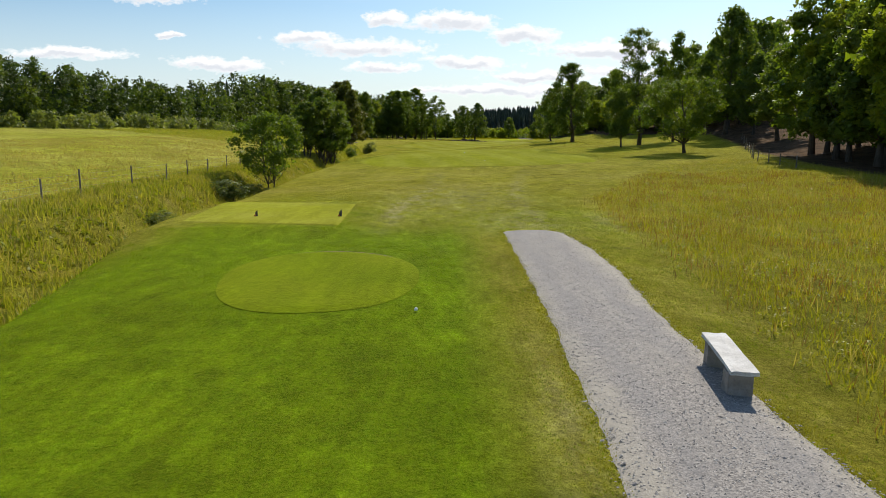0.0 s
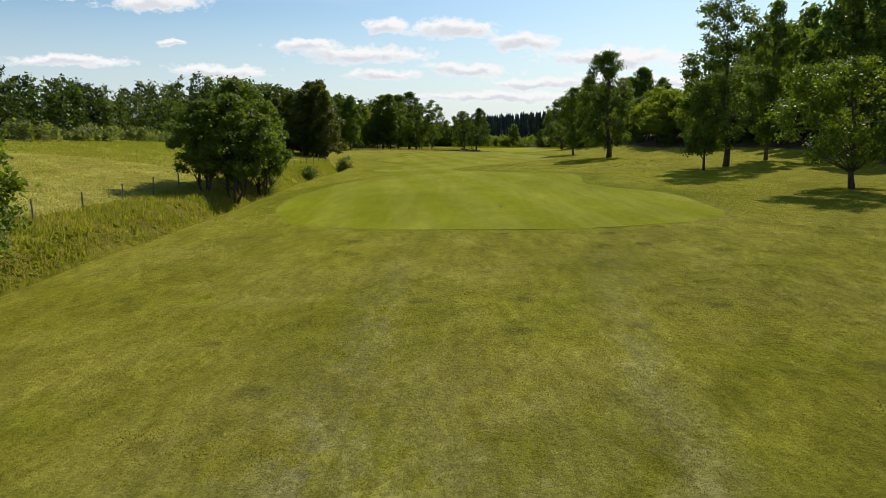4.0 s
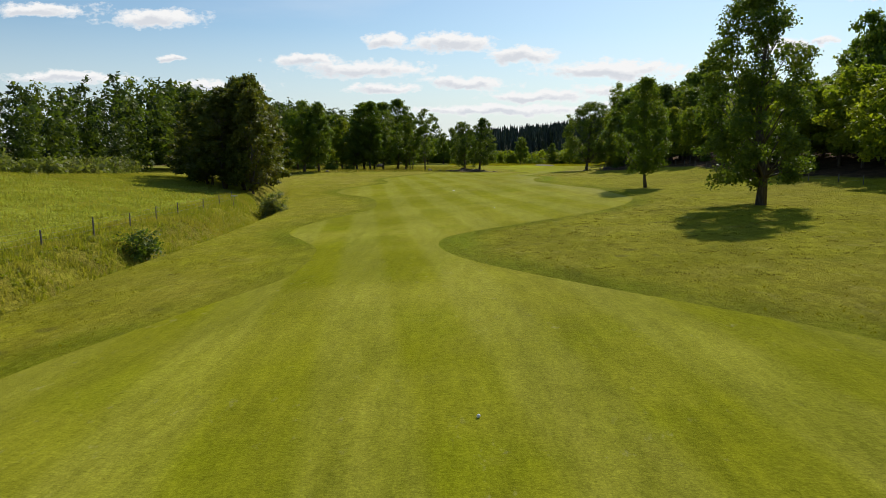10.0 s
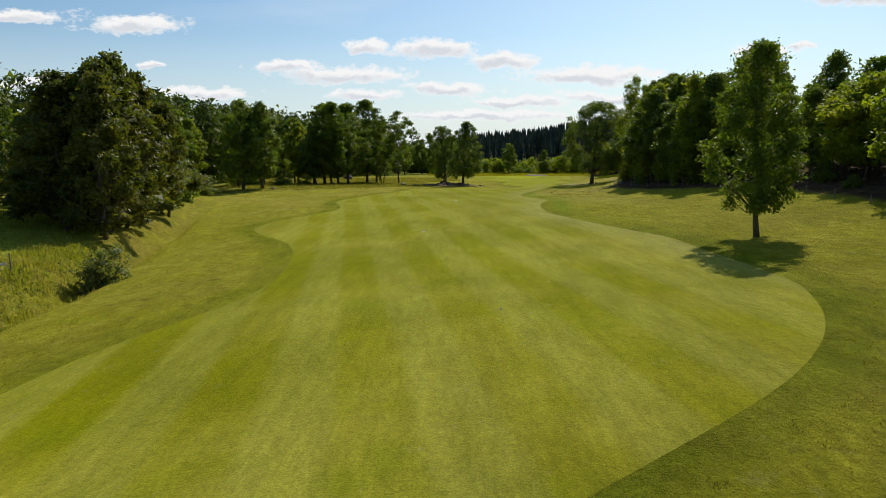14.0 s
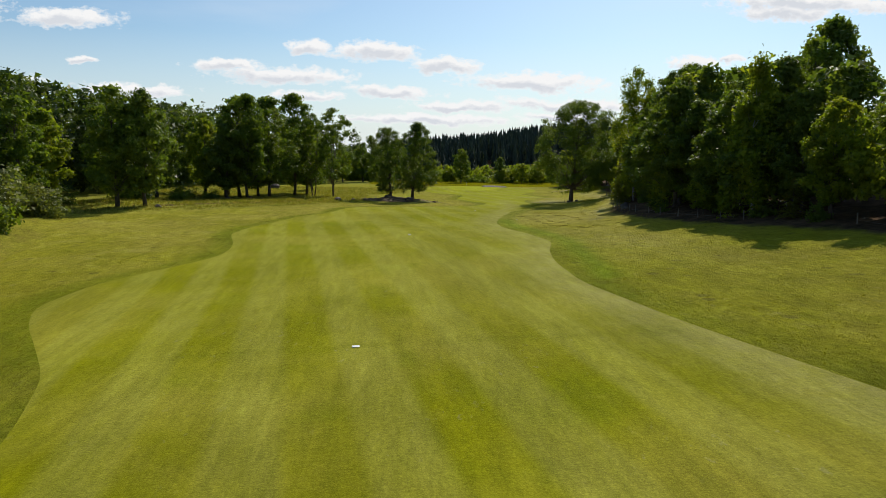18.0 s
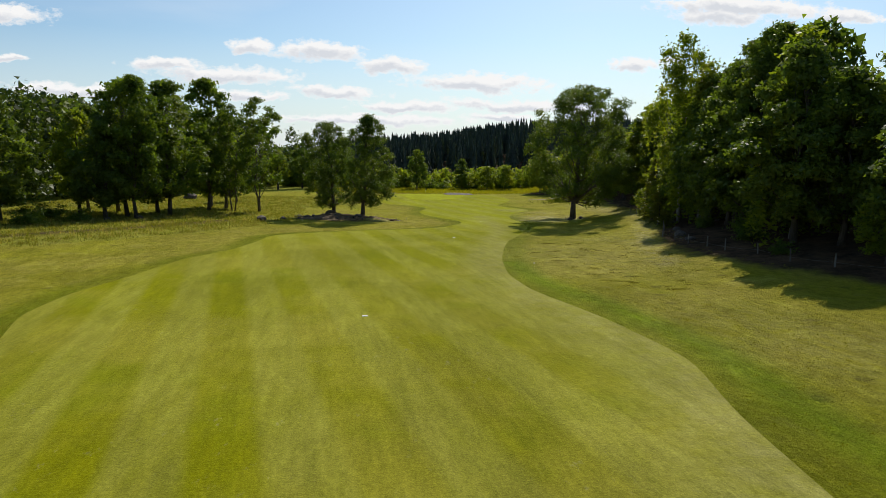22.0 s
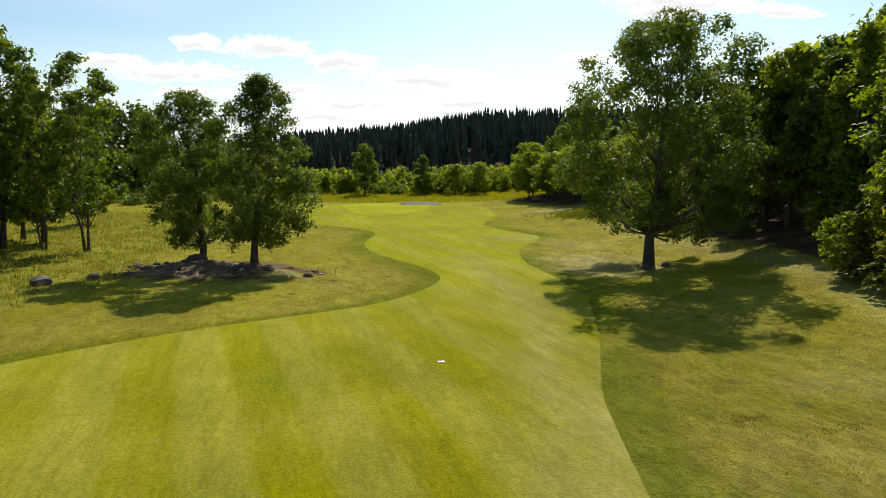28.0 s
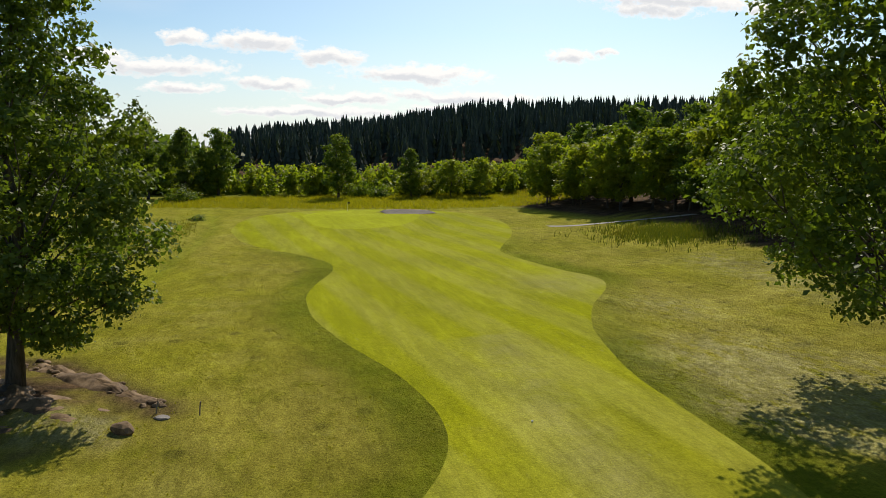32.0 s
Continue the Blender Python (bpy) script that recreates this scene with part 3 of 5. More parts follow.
QY = np.array([76.6, 77, 78, 79.5, 81, 92, 95, 99, 104, 109, 114, 118, 123, 127, 131, 136, 140, 145, 150, 153, 156, 161, 165, 169, 175, 182, 190, 196, 204, 213, 225, 234, 241, 248, 257, 268, 276, 286, 295, 303])
QX = np.array([7.6, 10.4, 14.5, 16.6, 17.5, 18.1, 17.2, 15.0, 13.4, 14.4, 15.2, 15.3, 12.6, 9.9, 7.5, 4.8, 3.1, 2.0, 2.3, 4.3, 8.2, 14.4, 17.8, 20.1, 22.3, 22.7, 22.9, 23.2, 21.5, 19.8, 18.4, 19.0, 20.3, 22.4, 22.4, 21.4, 21.9, 24.0, 26.6, 29.2])
QY2 = np.array([312, 321, 331, 341, 349, 355, 360, 364, 368, 376, 382, 386, 393, 400, 410, 420, 428, 434, 438, 441])
QX2 = np.array([33.6, 37.3, 39.3, 40.1, 42.2, 45.2, 49.1, 50.6, 49.3, 48.4, 48.2, 50.0, 53.6, 56.4, 59, 59.5, 57.5, 54, 49, 41.4])
LY, LX = np.concatenate([LY, LY2]), np.concatenate([LX, LX2])
QY, QX = np.concatenate([QY, QY2]), np.concatenate([QX, QX2])


def edge(y, ky, kx):
    s = sum(np.interp(y + o, ky, kx) * w for o, w in ((-2, .15), (-1, .22), (0, .26), (1, .22), (2, .15)))
    k = np.clip(np.minimum(y - 76.6, 441 - y) / 4, 0, 1)
    return s * k + np.interp(y, ky, kx) * (1 - k)


def build_ground():
    def steps(lo, a, b, hi, fine):
        mid = np.arange(a, b + .01, fine)
        up, s, v = [], fine, b
        while v < hi:
            s *= 1.22
            v += s
            up.append(v)
        dn, s, v = [], fine, a
        while v > lo:
            s *= 1.22
            v -= s
            dn.append(v)
        return np.array(dn[::-1] + list(mid) + up)

    xs, ys = steps(-2600, -34, 58, 2600, .70), steps(-2200, -6, 425, 2700, 1.0)
    X, Y = np.meshgrid(xs, ys)
    Z = land(X, Y)
    nx, ny = len(xs), len(ys)
    co = np.stack([X, Y, Z], -1).reshape(-1, 3).astype(np.float32)
    i = np.arange(nx * ny).reshape(ny, nx)
    q = np.stack([i[:-1, :-1], i[:-1, 1:], i[1:, 1:], i[1:, :-1]], -1).reshape(-1, 4).astype(np.int32)
    me = bpy.data.meshes.new("ground")
    me.vertices.add(len(co))
    me.vertices.foreach_set("co", co.ravel())
    me.loops.add(q.size)
    me.loops.foreach_set("vertex_index", q.ravel())
    me.polygons.add(len(q))
    me.polygons.foreach_set("loop_start", np.arange(0, q.size, 4, dtype=np.int32))
    me.update(calc_edges=True)
    me.polygons.foreach_set("use_smooth", np.ones(len(q), bool))
    x, y = co[:, 0].astype(float), co[:, 1].astype(float)
    e = np.interp(y, EY, EX) - x
    crop = smooth01((e - 6.5) / 1.5) * smooth01((250 - y) / 30) * smooth01((y + 80) / 40)
    wood = smooth01((x - np.interp(y, WY, WX) + 2.4 + 2.6 * np.exp(-((y - 288) / 15) ** 2) + .6 * np.sin(x * 1.9 + y * .7) * np.sin(y * 1.1)) / 1.8)
    wood = np.maximum(wood, smooth01(1 - np.hypot((x + 20) / 3.5, (y - 346) / 6)) * .8)
    u, v = (x - 11.4) * .814 - (y - 345.4) * .581, (x - 11.4) * .581 + (y - 345.4) * .814
    rag = np.sin(x * 2.1 + 1.3 * np.sin(y * 1.7)) * .22 + np.sin(y * 2.9 + x) * .12
    wood = np.maximum(wood, smooth01(1.9 - 1.6 * np.hypot((u + .8) / 10.2, (v + .2) / 5.6) + rag))
    # patch before the heap: bare soil whose dark colour also carries the oaks' shade
    wood = np.maximum(wood, .8 * smooth01(1.5 - 1.5 * np.hypot((u + 1) / 8.5, (v + 4.4) / 3.0) + 1.6 * rag))
    sandy = 1.6 * smooth01(1.5 - 1.6 * np.hypot((u - 7.2) / 3.6, (v + .4) / 1.9) + rag)
    wood = wood * (1 - np.clip(sandy, 0, .9))
    wood = np.maximum(wood, np.exp(-(near_line(x, y, [(11.5, 351.5), (14.7, 349.9), (18.1, 345.2), (20.2, 342.4)]) / 1.15) ** 2))
    # meadow edge strip: brown earth, with the trees' shade painted into it as well
    wood = np.maximum(wood, .9 * np.exp(-((near_line(x, y, [(-31, 309), (-21, 319), (-13, 331), (-7.5, 340)]) + .5 * np.sin(x * 1.3 + y) * np.sin(y * 1.9)) / 2.2) ** 2))
    wood = np.maximum(wood, smooth01((e - 72) / 10) * smooth01((y - 60) / 60))
    wood = np.maximum(wood, smooth01((y + .25 * x - 530) / 20) * smooth01((x + 40) / 40))
    bare = 2.2 * smooth01(1.5 - 1.35 * np.hypot((x - 46.2) / 5.6, (y - 335) / 6.2) + .25 * np.sin(x * 1.1 + y * .6))
    bare = np.maximum(bare, np.exp(-(np.hypot((x - 40.5) / 3.5, (y - 298 + .6 * (x - 40)) / 9)) ** 2) * .5)
    bare = np.maximum(bare, np.exp(-(near_line(x, y, [(36, 276), (41, 291), (47, 303), (54, 318), (58, 345)]) / 1.6) ** 2) * .9)
    bare = np.maximum(bare, .42 * np.exp(-(np.hypot((x - 33) / 7, (y - 286) / 15)) ** 2))
    bare = np.maximum(bare, .36 * np.exp(-(np.hypot((x - 29.5) / 5, (y - 250) / 14)) ** 2))
    bare = np.maximum(bare, .75 * np.exp(-(np.hypot((x - 49.5) / 3, (y - 352) / 5)) ** 2))
    bare = np.maximum(bare, 1.8 * np.exp(-(np.hypot((x - 46) / 3.6, (y - 339) / 6)) ** 2))
    bare = np.maximum(bare, .8 * np.exp(-(near_line(x, y, [(55, 330), (59, 352), (61, 366)]) / 2.2) ** 2))
    bare = np.maximum(bare, .9 * np.exp(-(np.hypot((x - 8.2) / 1.6, (y - 31) / 5)) ** 2))
    lush = smooth01((34 - y) / 8) * smooth01((1.6 - x) / 1.2) * smooth01((x + 12.5) / 3)
    strip = np.exp(-((x - np.interp(y, [200, 225, 250, 262, 272, 283], [24, 20.5, 24.3, 24.2, 23.2, 24.5])) / 1.1) ** 2) * ((y > 225) & (y < 285))
    lush = np.maximum(lush, .3 * smooth01((56 - y) / 14) * smooth01((y - 26) / 4) * smooth01((x + 13) / 3) * smooth01((9 - x) / 3))
    lush = np.maximum(lush, np.where(y > 370, .3, .9) * np.exp(-(near_line(x, y, DITCH) / 1.0) ** 2))
    lush = np.maximum(lush, strip * .7)
    lush = np.maximum(lush, np.exp(-np.hypot((x - 3.6) / 1.4, (y - 146) / 5) ** 2) * .4)
    worn = np.exp(-(near_line(x, y, [(-2.6, 28), (-2.4, 36), (-2.4, 41), (-1.0, 51), (-.6, 70)]) / .6) ** 2) * np.interp(y, [28, 33, 36, 41, 48, 60, 70], [.3, .9, 1.9, 1.9, 1.3, .8, .4])
    worn = np.maximum(worn, np.exp(-(near_line(x, y, [(4.6, 28), (4.3, 35), (4.2, 41), (5.4, 54), (8, 70)]) / .7) ** 2) * np.interp(y, [28, 34, 48, 60, 70], [1.0, 1.1, 1.1, .7, .3]))
    worn = np.maximum(worn, 1.5 * np.exp(-(near_line(x, y, [(1.9, 4), (1.9, 10), (2.05, 15)]) / .22) ** 2))
    worn = np.maximum(worn, .85 * np.exp(-np.hypot((x - .2) / 4.2, (y - 46) / 11) ** 2))
    worn = np.maximum(worn, .8 * smooth01(1 - np.abs(x - 3.2) / 3.4) * smooth01((y - 27) / 3) * smooth01((42 - y) / 10))
    worn = np.maximum(worn, .9 * np.exp(-(near_line(x, y, [(-1.6, 44), (-1.2, 50), (-.4, 60)]) / .5) ** 2))
    worn = np.maximum(worn, .8 * np.exp(-(np.hypot((x + 3) / 1.5, (y - 41.5) / 1.6)) ** 2))
    worn = np.maximum(.8 * worn, np.maximum(bare, sandy))
    out = np.maximum(edge(np.clip(y, 76.6, 441), LY, LX) - x, x - edge(np.clip(y, 76.6, 441), QY, QX))
    out = np.where(y < 80, 9.0, out)
    # first cut beside the fairway: greener grass, its edge shadow painted in as darker green
    cut = smooth01(1.5 - out / 2.4) * smooth01((y - 85) / 10) * smooth01((400 - y) / 20)
    for name, cols in (("cover", (tall_cover(x, y), crop, wood)), ("wear", (lush, worn, cut))):
        at = me.color_attributes.new(name, "FLOAT_COLOR", "POINT")
        at.data.foreach_set("color", np.stack([*cols, np.ones(len(x))], -1).astype(np.float32).ravel())
    ob = put("ground", me, M["ground"])
    return tagged(ob, "rolling grassy land with a ditch, a sloping field and dry worn patches", "ground", kind="structure")


build_ground()


def sheet(name, us, vs, place, lift, material, label, category):
    """A sheet laid on the land: place(u, v) gives x and y, lift its height over the land."""
    U, V = np.meshgrid(us, vs)
    x, y = place(U, V)
    z = land(x, y) + (lift(U, V) if callable(lift) else lift)
    nu, nv = len(us), len(vs)
    i = np.arange(nu * nv).reshape(nv, nu)
    q = np.stack([i[:-1, :-1], i[:-1, 1:], i[1:, 1:], i[1:, :-1]], -1).reshape(-1, 4)
    me = mesh_of(name, np.stack([x, y, z], -1).reshape(-1, 3), q)
    return tagged(put(name, me, material, smooth=True), label, category, kind="structure")


def knoll(x, y):
    """The raised putting green."""
    return .55 * smooth01(1.35 - np.hypot((x - 39.5) / 16, (y - 424) / 15.5))


def on_fairway(u, v):
    a, b = edge(v, LY, LX), edge(v, QY, QX)
    return a + (b - a) * u, v


def fairway_lift(u, v):
    x, y = on_fairway(u, v)
    return .03 + knoll(x, y) - .028 * ((np.minimum(u, 1 - u) < .001) | (v < 76.61))


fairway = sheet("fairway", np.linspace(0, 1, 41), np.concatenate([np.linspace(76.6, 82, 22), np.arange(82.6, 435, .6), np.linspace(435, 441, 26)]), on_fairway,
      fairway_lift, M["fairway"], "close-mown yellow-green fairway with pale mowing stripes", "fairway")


fw_co = np.empty(len(fairway.data.vertices) * 3, np.float32)
fairway.data.vertices.foreach_get("co", fw_co)
fw_x, fw_y = fw_co[0::3].astype(float), fw_co[1::3].astype(float)
band = np.exp(-((edge(fw_y, QY, QX) - fw_x) / 3.2) ** 2) * smooth01((fw_y - 168) / 15) * smooth01((312 - fw_y) / 12)
band = np.maximum(band, np.exp(-(np.hypot((fw_x - 47) / 4, (fw_y - 363) / 4)) ** 2))
band = np.maximum(band, .8 * np.exp(-((fw_x - np.interp(fw_y, [268, 290, 320, 345], [20, 22.5, 33, 36])) / 1.6) ** 2) * (fw_y > 262) * (fw_y < 350))
fw_at = fairway.data.color_attributes.new("wear", "FLOAT_COLOR", "POINT")
mark = np.zeros_like(fw_x)
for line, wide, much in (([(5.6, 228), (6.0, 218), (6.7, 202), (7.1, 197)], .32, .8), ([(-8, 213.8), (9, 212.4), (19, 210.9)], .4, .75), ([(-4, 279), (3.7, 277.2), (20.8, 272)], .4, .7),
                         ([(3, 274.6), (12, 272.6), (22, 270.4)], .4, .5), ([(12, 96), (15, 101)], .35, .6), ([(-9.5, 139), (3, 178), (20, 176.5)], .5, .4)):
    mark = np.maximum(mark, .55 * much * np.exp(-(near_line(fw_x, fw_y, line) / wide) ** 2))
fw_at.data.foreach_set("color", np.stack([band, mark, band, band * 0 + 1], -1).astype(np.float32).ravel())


def disc_sheet(name, cx, cy, rx, ry, turn, lift, material, label, category, wob=0.0, power=2.0, rings=12, spokes=56, bowl=None, rough=0.0):
    V, F = [], []
    for r in range(rings + 1):
        for s in range(spokes):
            a = 2 * math.pi * s / spokes
            k = (r / rings) * (1 + wob * math.sin(3 * a + 1) + wob * .7 * math.sin(5 * a))
            ca, sa = math.cos(a), math.sin(a)
            n = (abs(ca) ** power + abs(sa) ** power) ** (-1 / power)
            px, py = rx * k * n * ca, ry * k * n * sa
            x = cx + px * math.cos(turn) - py * math.sin(turn)
            y = cy + px * math.sin(turn) + py * math.cos(turn)
            drop = bowl(r / rings) if bowl else (0 if r < rings else -.06)
            lump = rough * (noise.noise(Vector((x * .9, y * .9, 0))) + .6 * noise.noise(Vector((x * 2.3, y * 2.3, 5))))
            V.append((x, y, h_at(x, y) + lift(x, y) + drop + lump))
    for r in range(rings):
        for s in range(spokes):
            s2 = (s + 1) % spokes
            F.append((r * spokes + s, r * spokes + s2, (r + 1) * spokes + s2, (r + 1) * spokes + s))
    ob = put(name, mesh_of(name, V, F), material, smooth=True)
    return tagged(ob, label, category, kind="structure")


disc_sheet("putting_green", 39.8, 422, 9.4, 14.2, -.12, lambda x, y: .055 + float(knoll(x, y)), M["green"], "smooth bright yellow-green putting green", "green", .03)
def bunker_face(x, y):
    """Rises from the sand's near rim to the lip behind it, then falls off."""
    d = (x - 47.8) * .21 + (y - 425.5) * .978
    a = (x - 47.8) * .978 - (y - 425.5) * .21
    return float(knoll(x, y) + .42 * smooth01((d + 1.3) / 2.4) * smooth01((7.5 - d) / 5) * smooth01((5.6 - abs(a)) / 2.2))


disc_sheet("bunker_bank", 48.3, 427.6, 6.2, 4.8, -.21, lambda x, y: .05 + bunker_face(x, y), M["tee_box"], "mown grass bank behind the sand bunker", "bank", .04, rings=16,
           bowl=lambda k: -.10 * k ** 3)
disc_sheet("bunker", 47.8, 425.5, 4.4, 1.7, -.21, lambda x, y: .085 + bunker_face(x, y), M["sand"], "grey-brown sand bunker cut into the green's bank", "bunker", .06, rings=16)
disc_sheet("bunker_lip", 48.12, 427.1, 4.1, .26, -.21, lambda x, y: .09 + bunker_face(x, y), M["soil"], "dark earth lip behind the sand bunker", "bunker lip", .05, rings=4,
           bowl=lambda k: .05 * (1 - k * k))
disc_sheet("oval_tee", -3.38, 19.02, 2.68, 4.18, .10, lambda x, y: .06, M["tee"], "oval close-mown tee with a cut turf edge", "tee", .012, 2.2,
           bowl=lambda k: -.05 * max(0, (k - .9) / .1) ** 2)


disc_sheet("turf_edge", -3.36, 19.16, 2.77, 4.40, .10, lambda x, y: .018, M["soil"], "thin dark cut edge round the oval tee", "turf edge", .012, 2.2)


def on_tee(u, v):
    a = -12.2 + (-4.6 + 12.2) * u
    return a + (v - .5) * (-.4 - .9 * (1 - u)), 29.1 + 1.5 * (1 - u) + v * (9.2 + 1.3 * (1 - u))


sheet("tee_box", np.concatenate([[0, .012], np.linspace(.03, .97, 20), [.988, 1]]), np.concatenate([[0, .01], np.linspace(.03, .97, 24), [.99, 1]]), on_tee,
      lambda u, v: .04 - .06 * ((np.minimum(u, 1 - u) < .005) | (np.minimum(v, 1 - v) < .005)), M["tee_box"], "flat rectangular close-mown tee box", "tee")


def on_path(u, v):
    rag = np.array([[noise.noise(Vector((.9 * q, 3.1, 0))) * .07 + noise.noise(Vector((3.3 * q, 7.7, 0))) * .05 for q in row] for row in v])
    a = np.interp(v, [-8, 7, 10, 18, 23, 28.6], [1.9, 2.0, 2.15, 2.35, 2.4, 2.42]) + rag
    b = np.interp(v, [-8, 7, 12, 16, 20, 24, 28.0, 28.6], [4.75, 4.72, 4.62, 4.75, 5.05, 5.05, 4.75, 4.3]) - rag
    return a + (b - a) * u, v


sheet("gravel_path", np.linspace(0, 1, 15), np.arange(-8, 28.7, .2), on_path, lambda u, v: .035 + .04 * np.sin(math.pi * u) - .03 * (np.minimum(u, 1 - u) < .001),
      M["gravel"], "pale grey gravel path that ends in worn grass", "path")


def loose_stones(name, n, seed):
    """Small stones lying on the path, each a squashed eight-faced pebble."""
    g = np.random.default_rng(seed)
    v = 5 + 23.4 * g.uniform(0, 1, n) ** 1.35
    u = g.uniform(-.02, 1.02, n)
    x, y = on_path(u.reshape(1, -1), v.reshape(1, -1))
    x, y = x.ravel() + g.normal(0, .03, n), y.ravel()
    z = land(x, y) + .036 + .04 * np.sin(math.pi * np.clip(u, 0, 1))
    r = g.uniform(.008, .022, n) * (1 + (g.uniform(0, 1, n) > .95) * .8)
    a = g.uniform(0, 6.28, n)
    c, s_ = np.cos(a), np.sin(a)
    p = lambda dx, dy, dz: np.stack([x + (c * dx - s_ * dy) * r, y + (s_ * dx + c * dy) * r, z + dz * r], 1)
    q = [p(1.2, 0, 0), p(0, .8, .1), p(-1.1, .1, 0), p(.1, -.9, 0)]
    top = p(.1, .1, .42)
    tris = np.concatenate([np.stack([q[i], q[(i + 1) % 4], top], 1) for i in range(4)])
    ob = put(name, quads_of(name, tris, 3), M["pebble"])
    return tagged(ob, "loose grey stones on the gravel path", "gravel", kind="stuff")


def on_far_path(u, v):
    x = 62.5 + 14 * v
    return x, 402.5 - 9 * v + 1.5 * (u - .5) - 3 * v * v + .8 * np.sin(5 * v)


loose_stones("loose_gravel", 12000, 77)
sheet("far_gravel_path", np.linspace(0, 1, 5), np.linspace(0, 1, 20), on_far_path, .06, M["gravel"], "pale gravel path at the wood's edge", "path")


# ---- trees ----
def leaf_faces(at, facing, size, rng, ratio=.62, corners=4):
    """Pointed leaves or sprays of leaves at the given places, turned about the given normals."""
    n = len(at)
    f = facing + rng.normal(0, .55, (n, 3))
    f /= np.linalg.norm(f, axis=1)[:, None] + 1e-9
    a = np.cross(f, rng.normal(0, 1, (n, 3)))
    a /= np.linalg.norm(a, axis=1)[:, None] + 1e-9
    b = np.cross(f, a)
    ln = size * rng.uniform(.55, 1.4, n)[:, None]
    w = ln * ratio * rng.uniform(.75, 1.25, n)[:, None]
    bend = f * ln * .12
    if corners == 3:
        return np.stack([at - a * ln * .55 - b * w * .6, at - a * ln * .4 + b * w * .75, at + a * ln * .7 - bend], 1)
    return np.stack([at - a * ln / 2 - bend, at + b * w / 2 + a * ln * .08, at + a * ln / 2 - bend, at - b * w / 2 + a * ln * .08], 1)


def lobes_to_leaves(lobes, count, size, rng, per=20, droop=0.0, corners=4, inner=.62, ratio=.66):
    """Leaves in small clusters over the outer part of every lobe."""
    lobes = np.asarray(lobes, float)
    area = (lobes[:, 3] * lobes[:, 5])
    which = rng.choice(len(lobes), max(1, count // per), p=area / area.sum())
    d = rng.normal(0, 1, (len(which), 3))
    d /= np.linalg.norm(d, axis=1)[:, None]
    k = inner + (1.04 - inner) * rng.uniform(0, 1, len(which)) ** .5
    L = lobes[which]
    c = L[:, :3] + d * L[:, 3:6] * k[:, None]
    c = np.repeat(c, per, 0)
    d = np.repeat(d, per, 0)
    spread = size * .95
    c = c + rng.normal(0, 1, c.shape) * np.array([spread, spread, spread * (.65 + droop)])
    c[:, 2] -= droop * np.abs(rng.normal(0, 1, len(c))) * 1.6
    return leaf_faces(c, d * .8 + np.array([0, 0, .45]), size, rng, ratio, corners)


PROFILE = {
    "round": ([0, .15, .4, .65, .85, 1], [.55, .88, 1, .9, .62, .2]),
    "tall": ([0, .2, .45, .7, .9, 1], [.66, .97, 1, .80, .48, .16]),
    "cone": ([0, .15, .4, .7, .9, 1], [.8, 1, .85, .55, .3, .12]),
    "wide": ([0, .12, .3, .6, .82, .94, 1], [.55, .9, 1, .95, .72, .45, .2]),
    "oval": ([0, .15, .4, .7, .9, 1], [.74, 1, .97, .74, .46, .2]),
    "dome": ([0, .10, .3, .6, .8, .93, 1], [.46, .82, 1, 1, .86, .62, .32]),
}


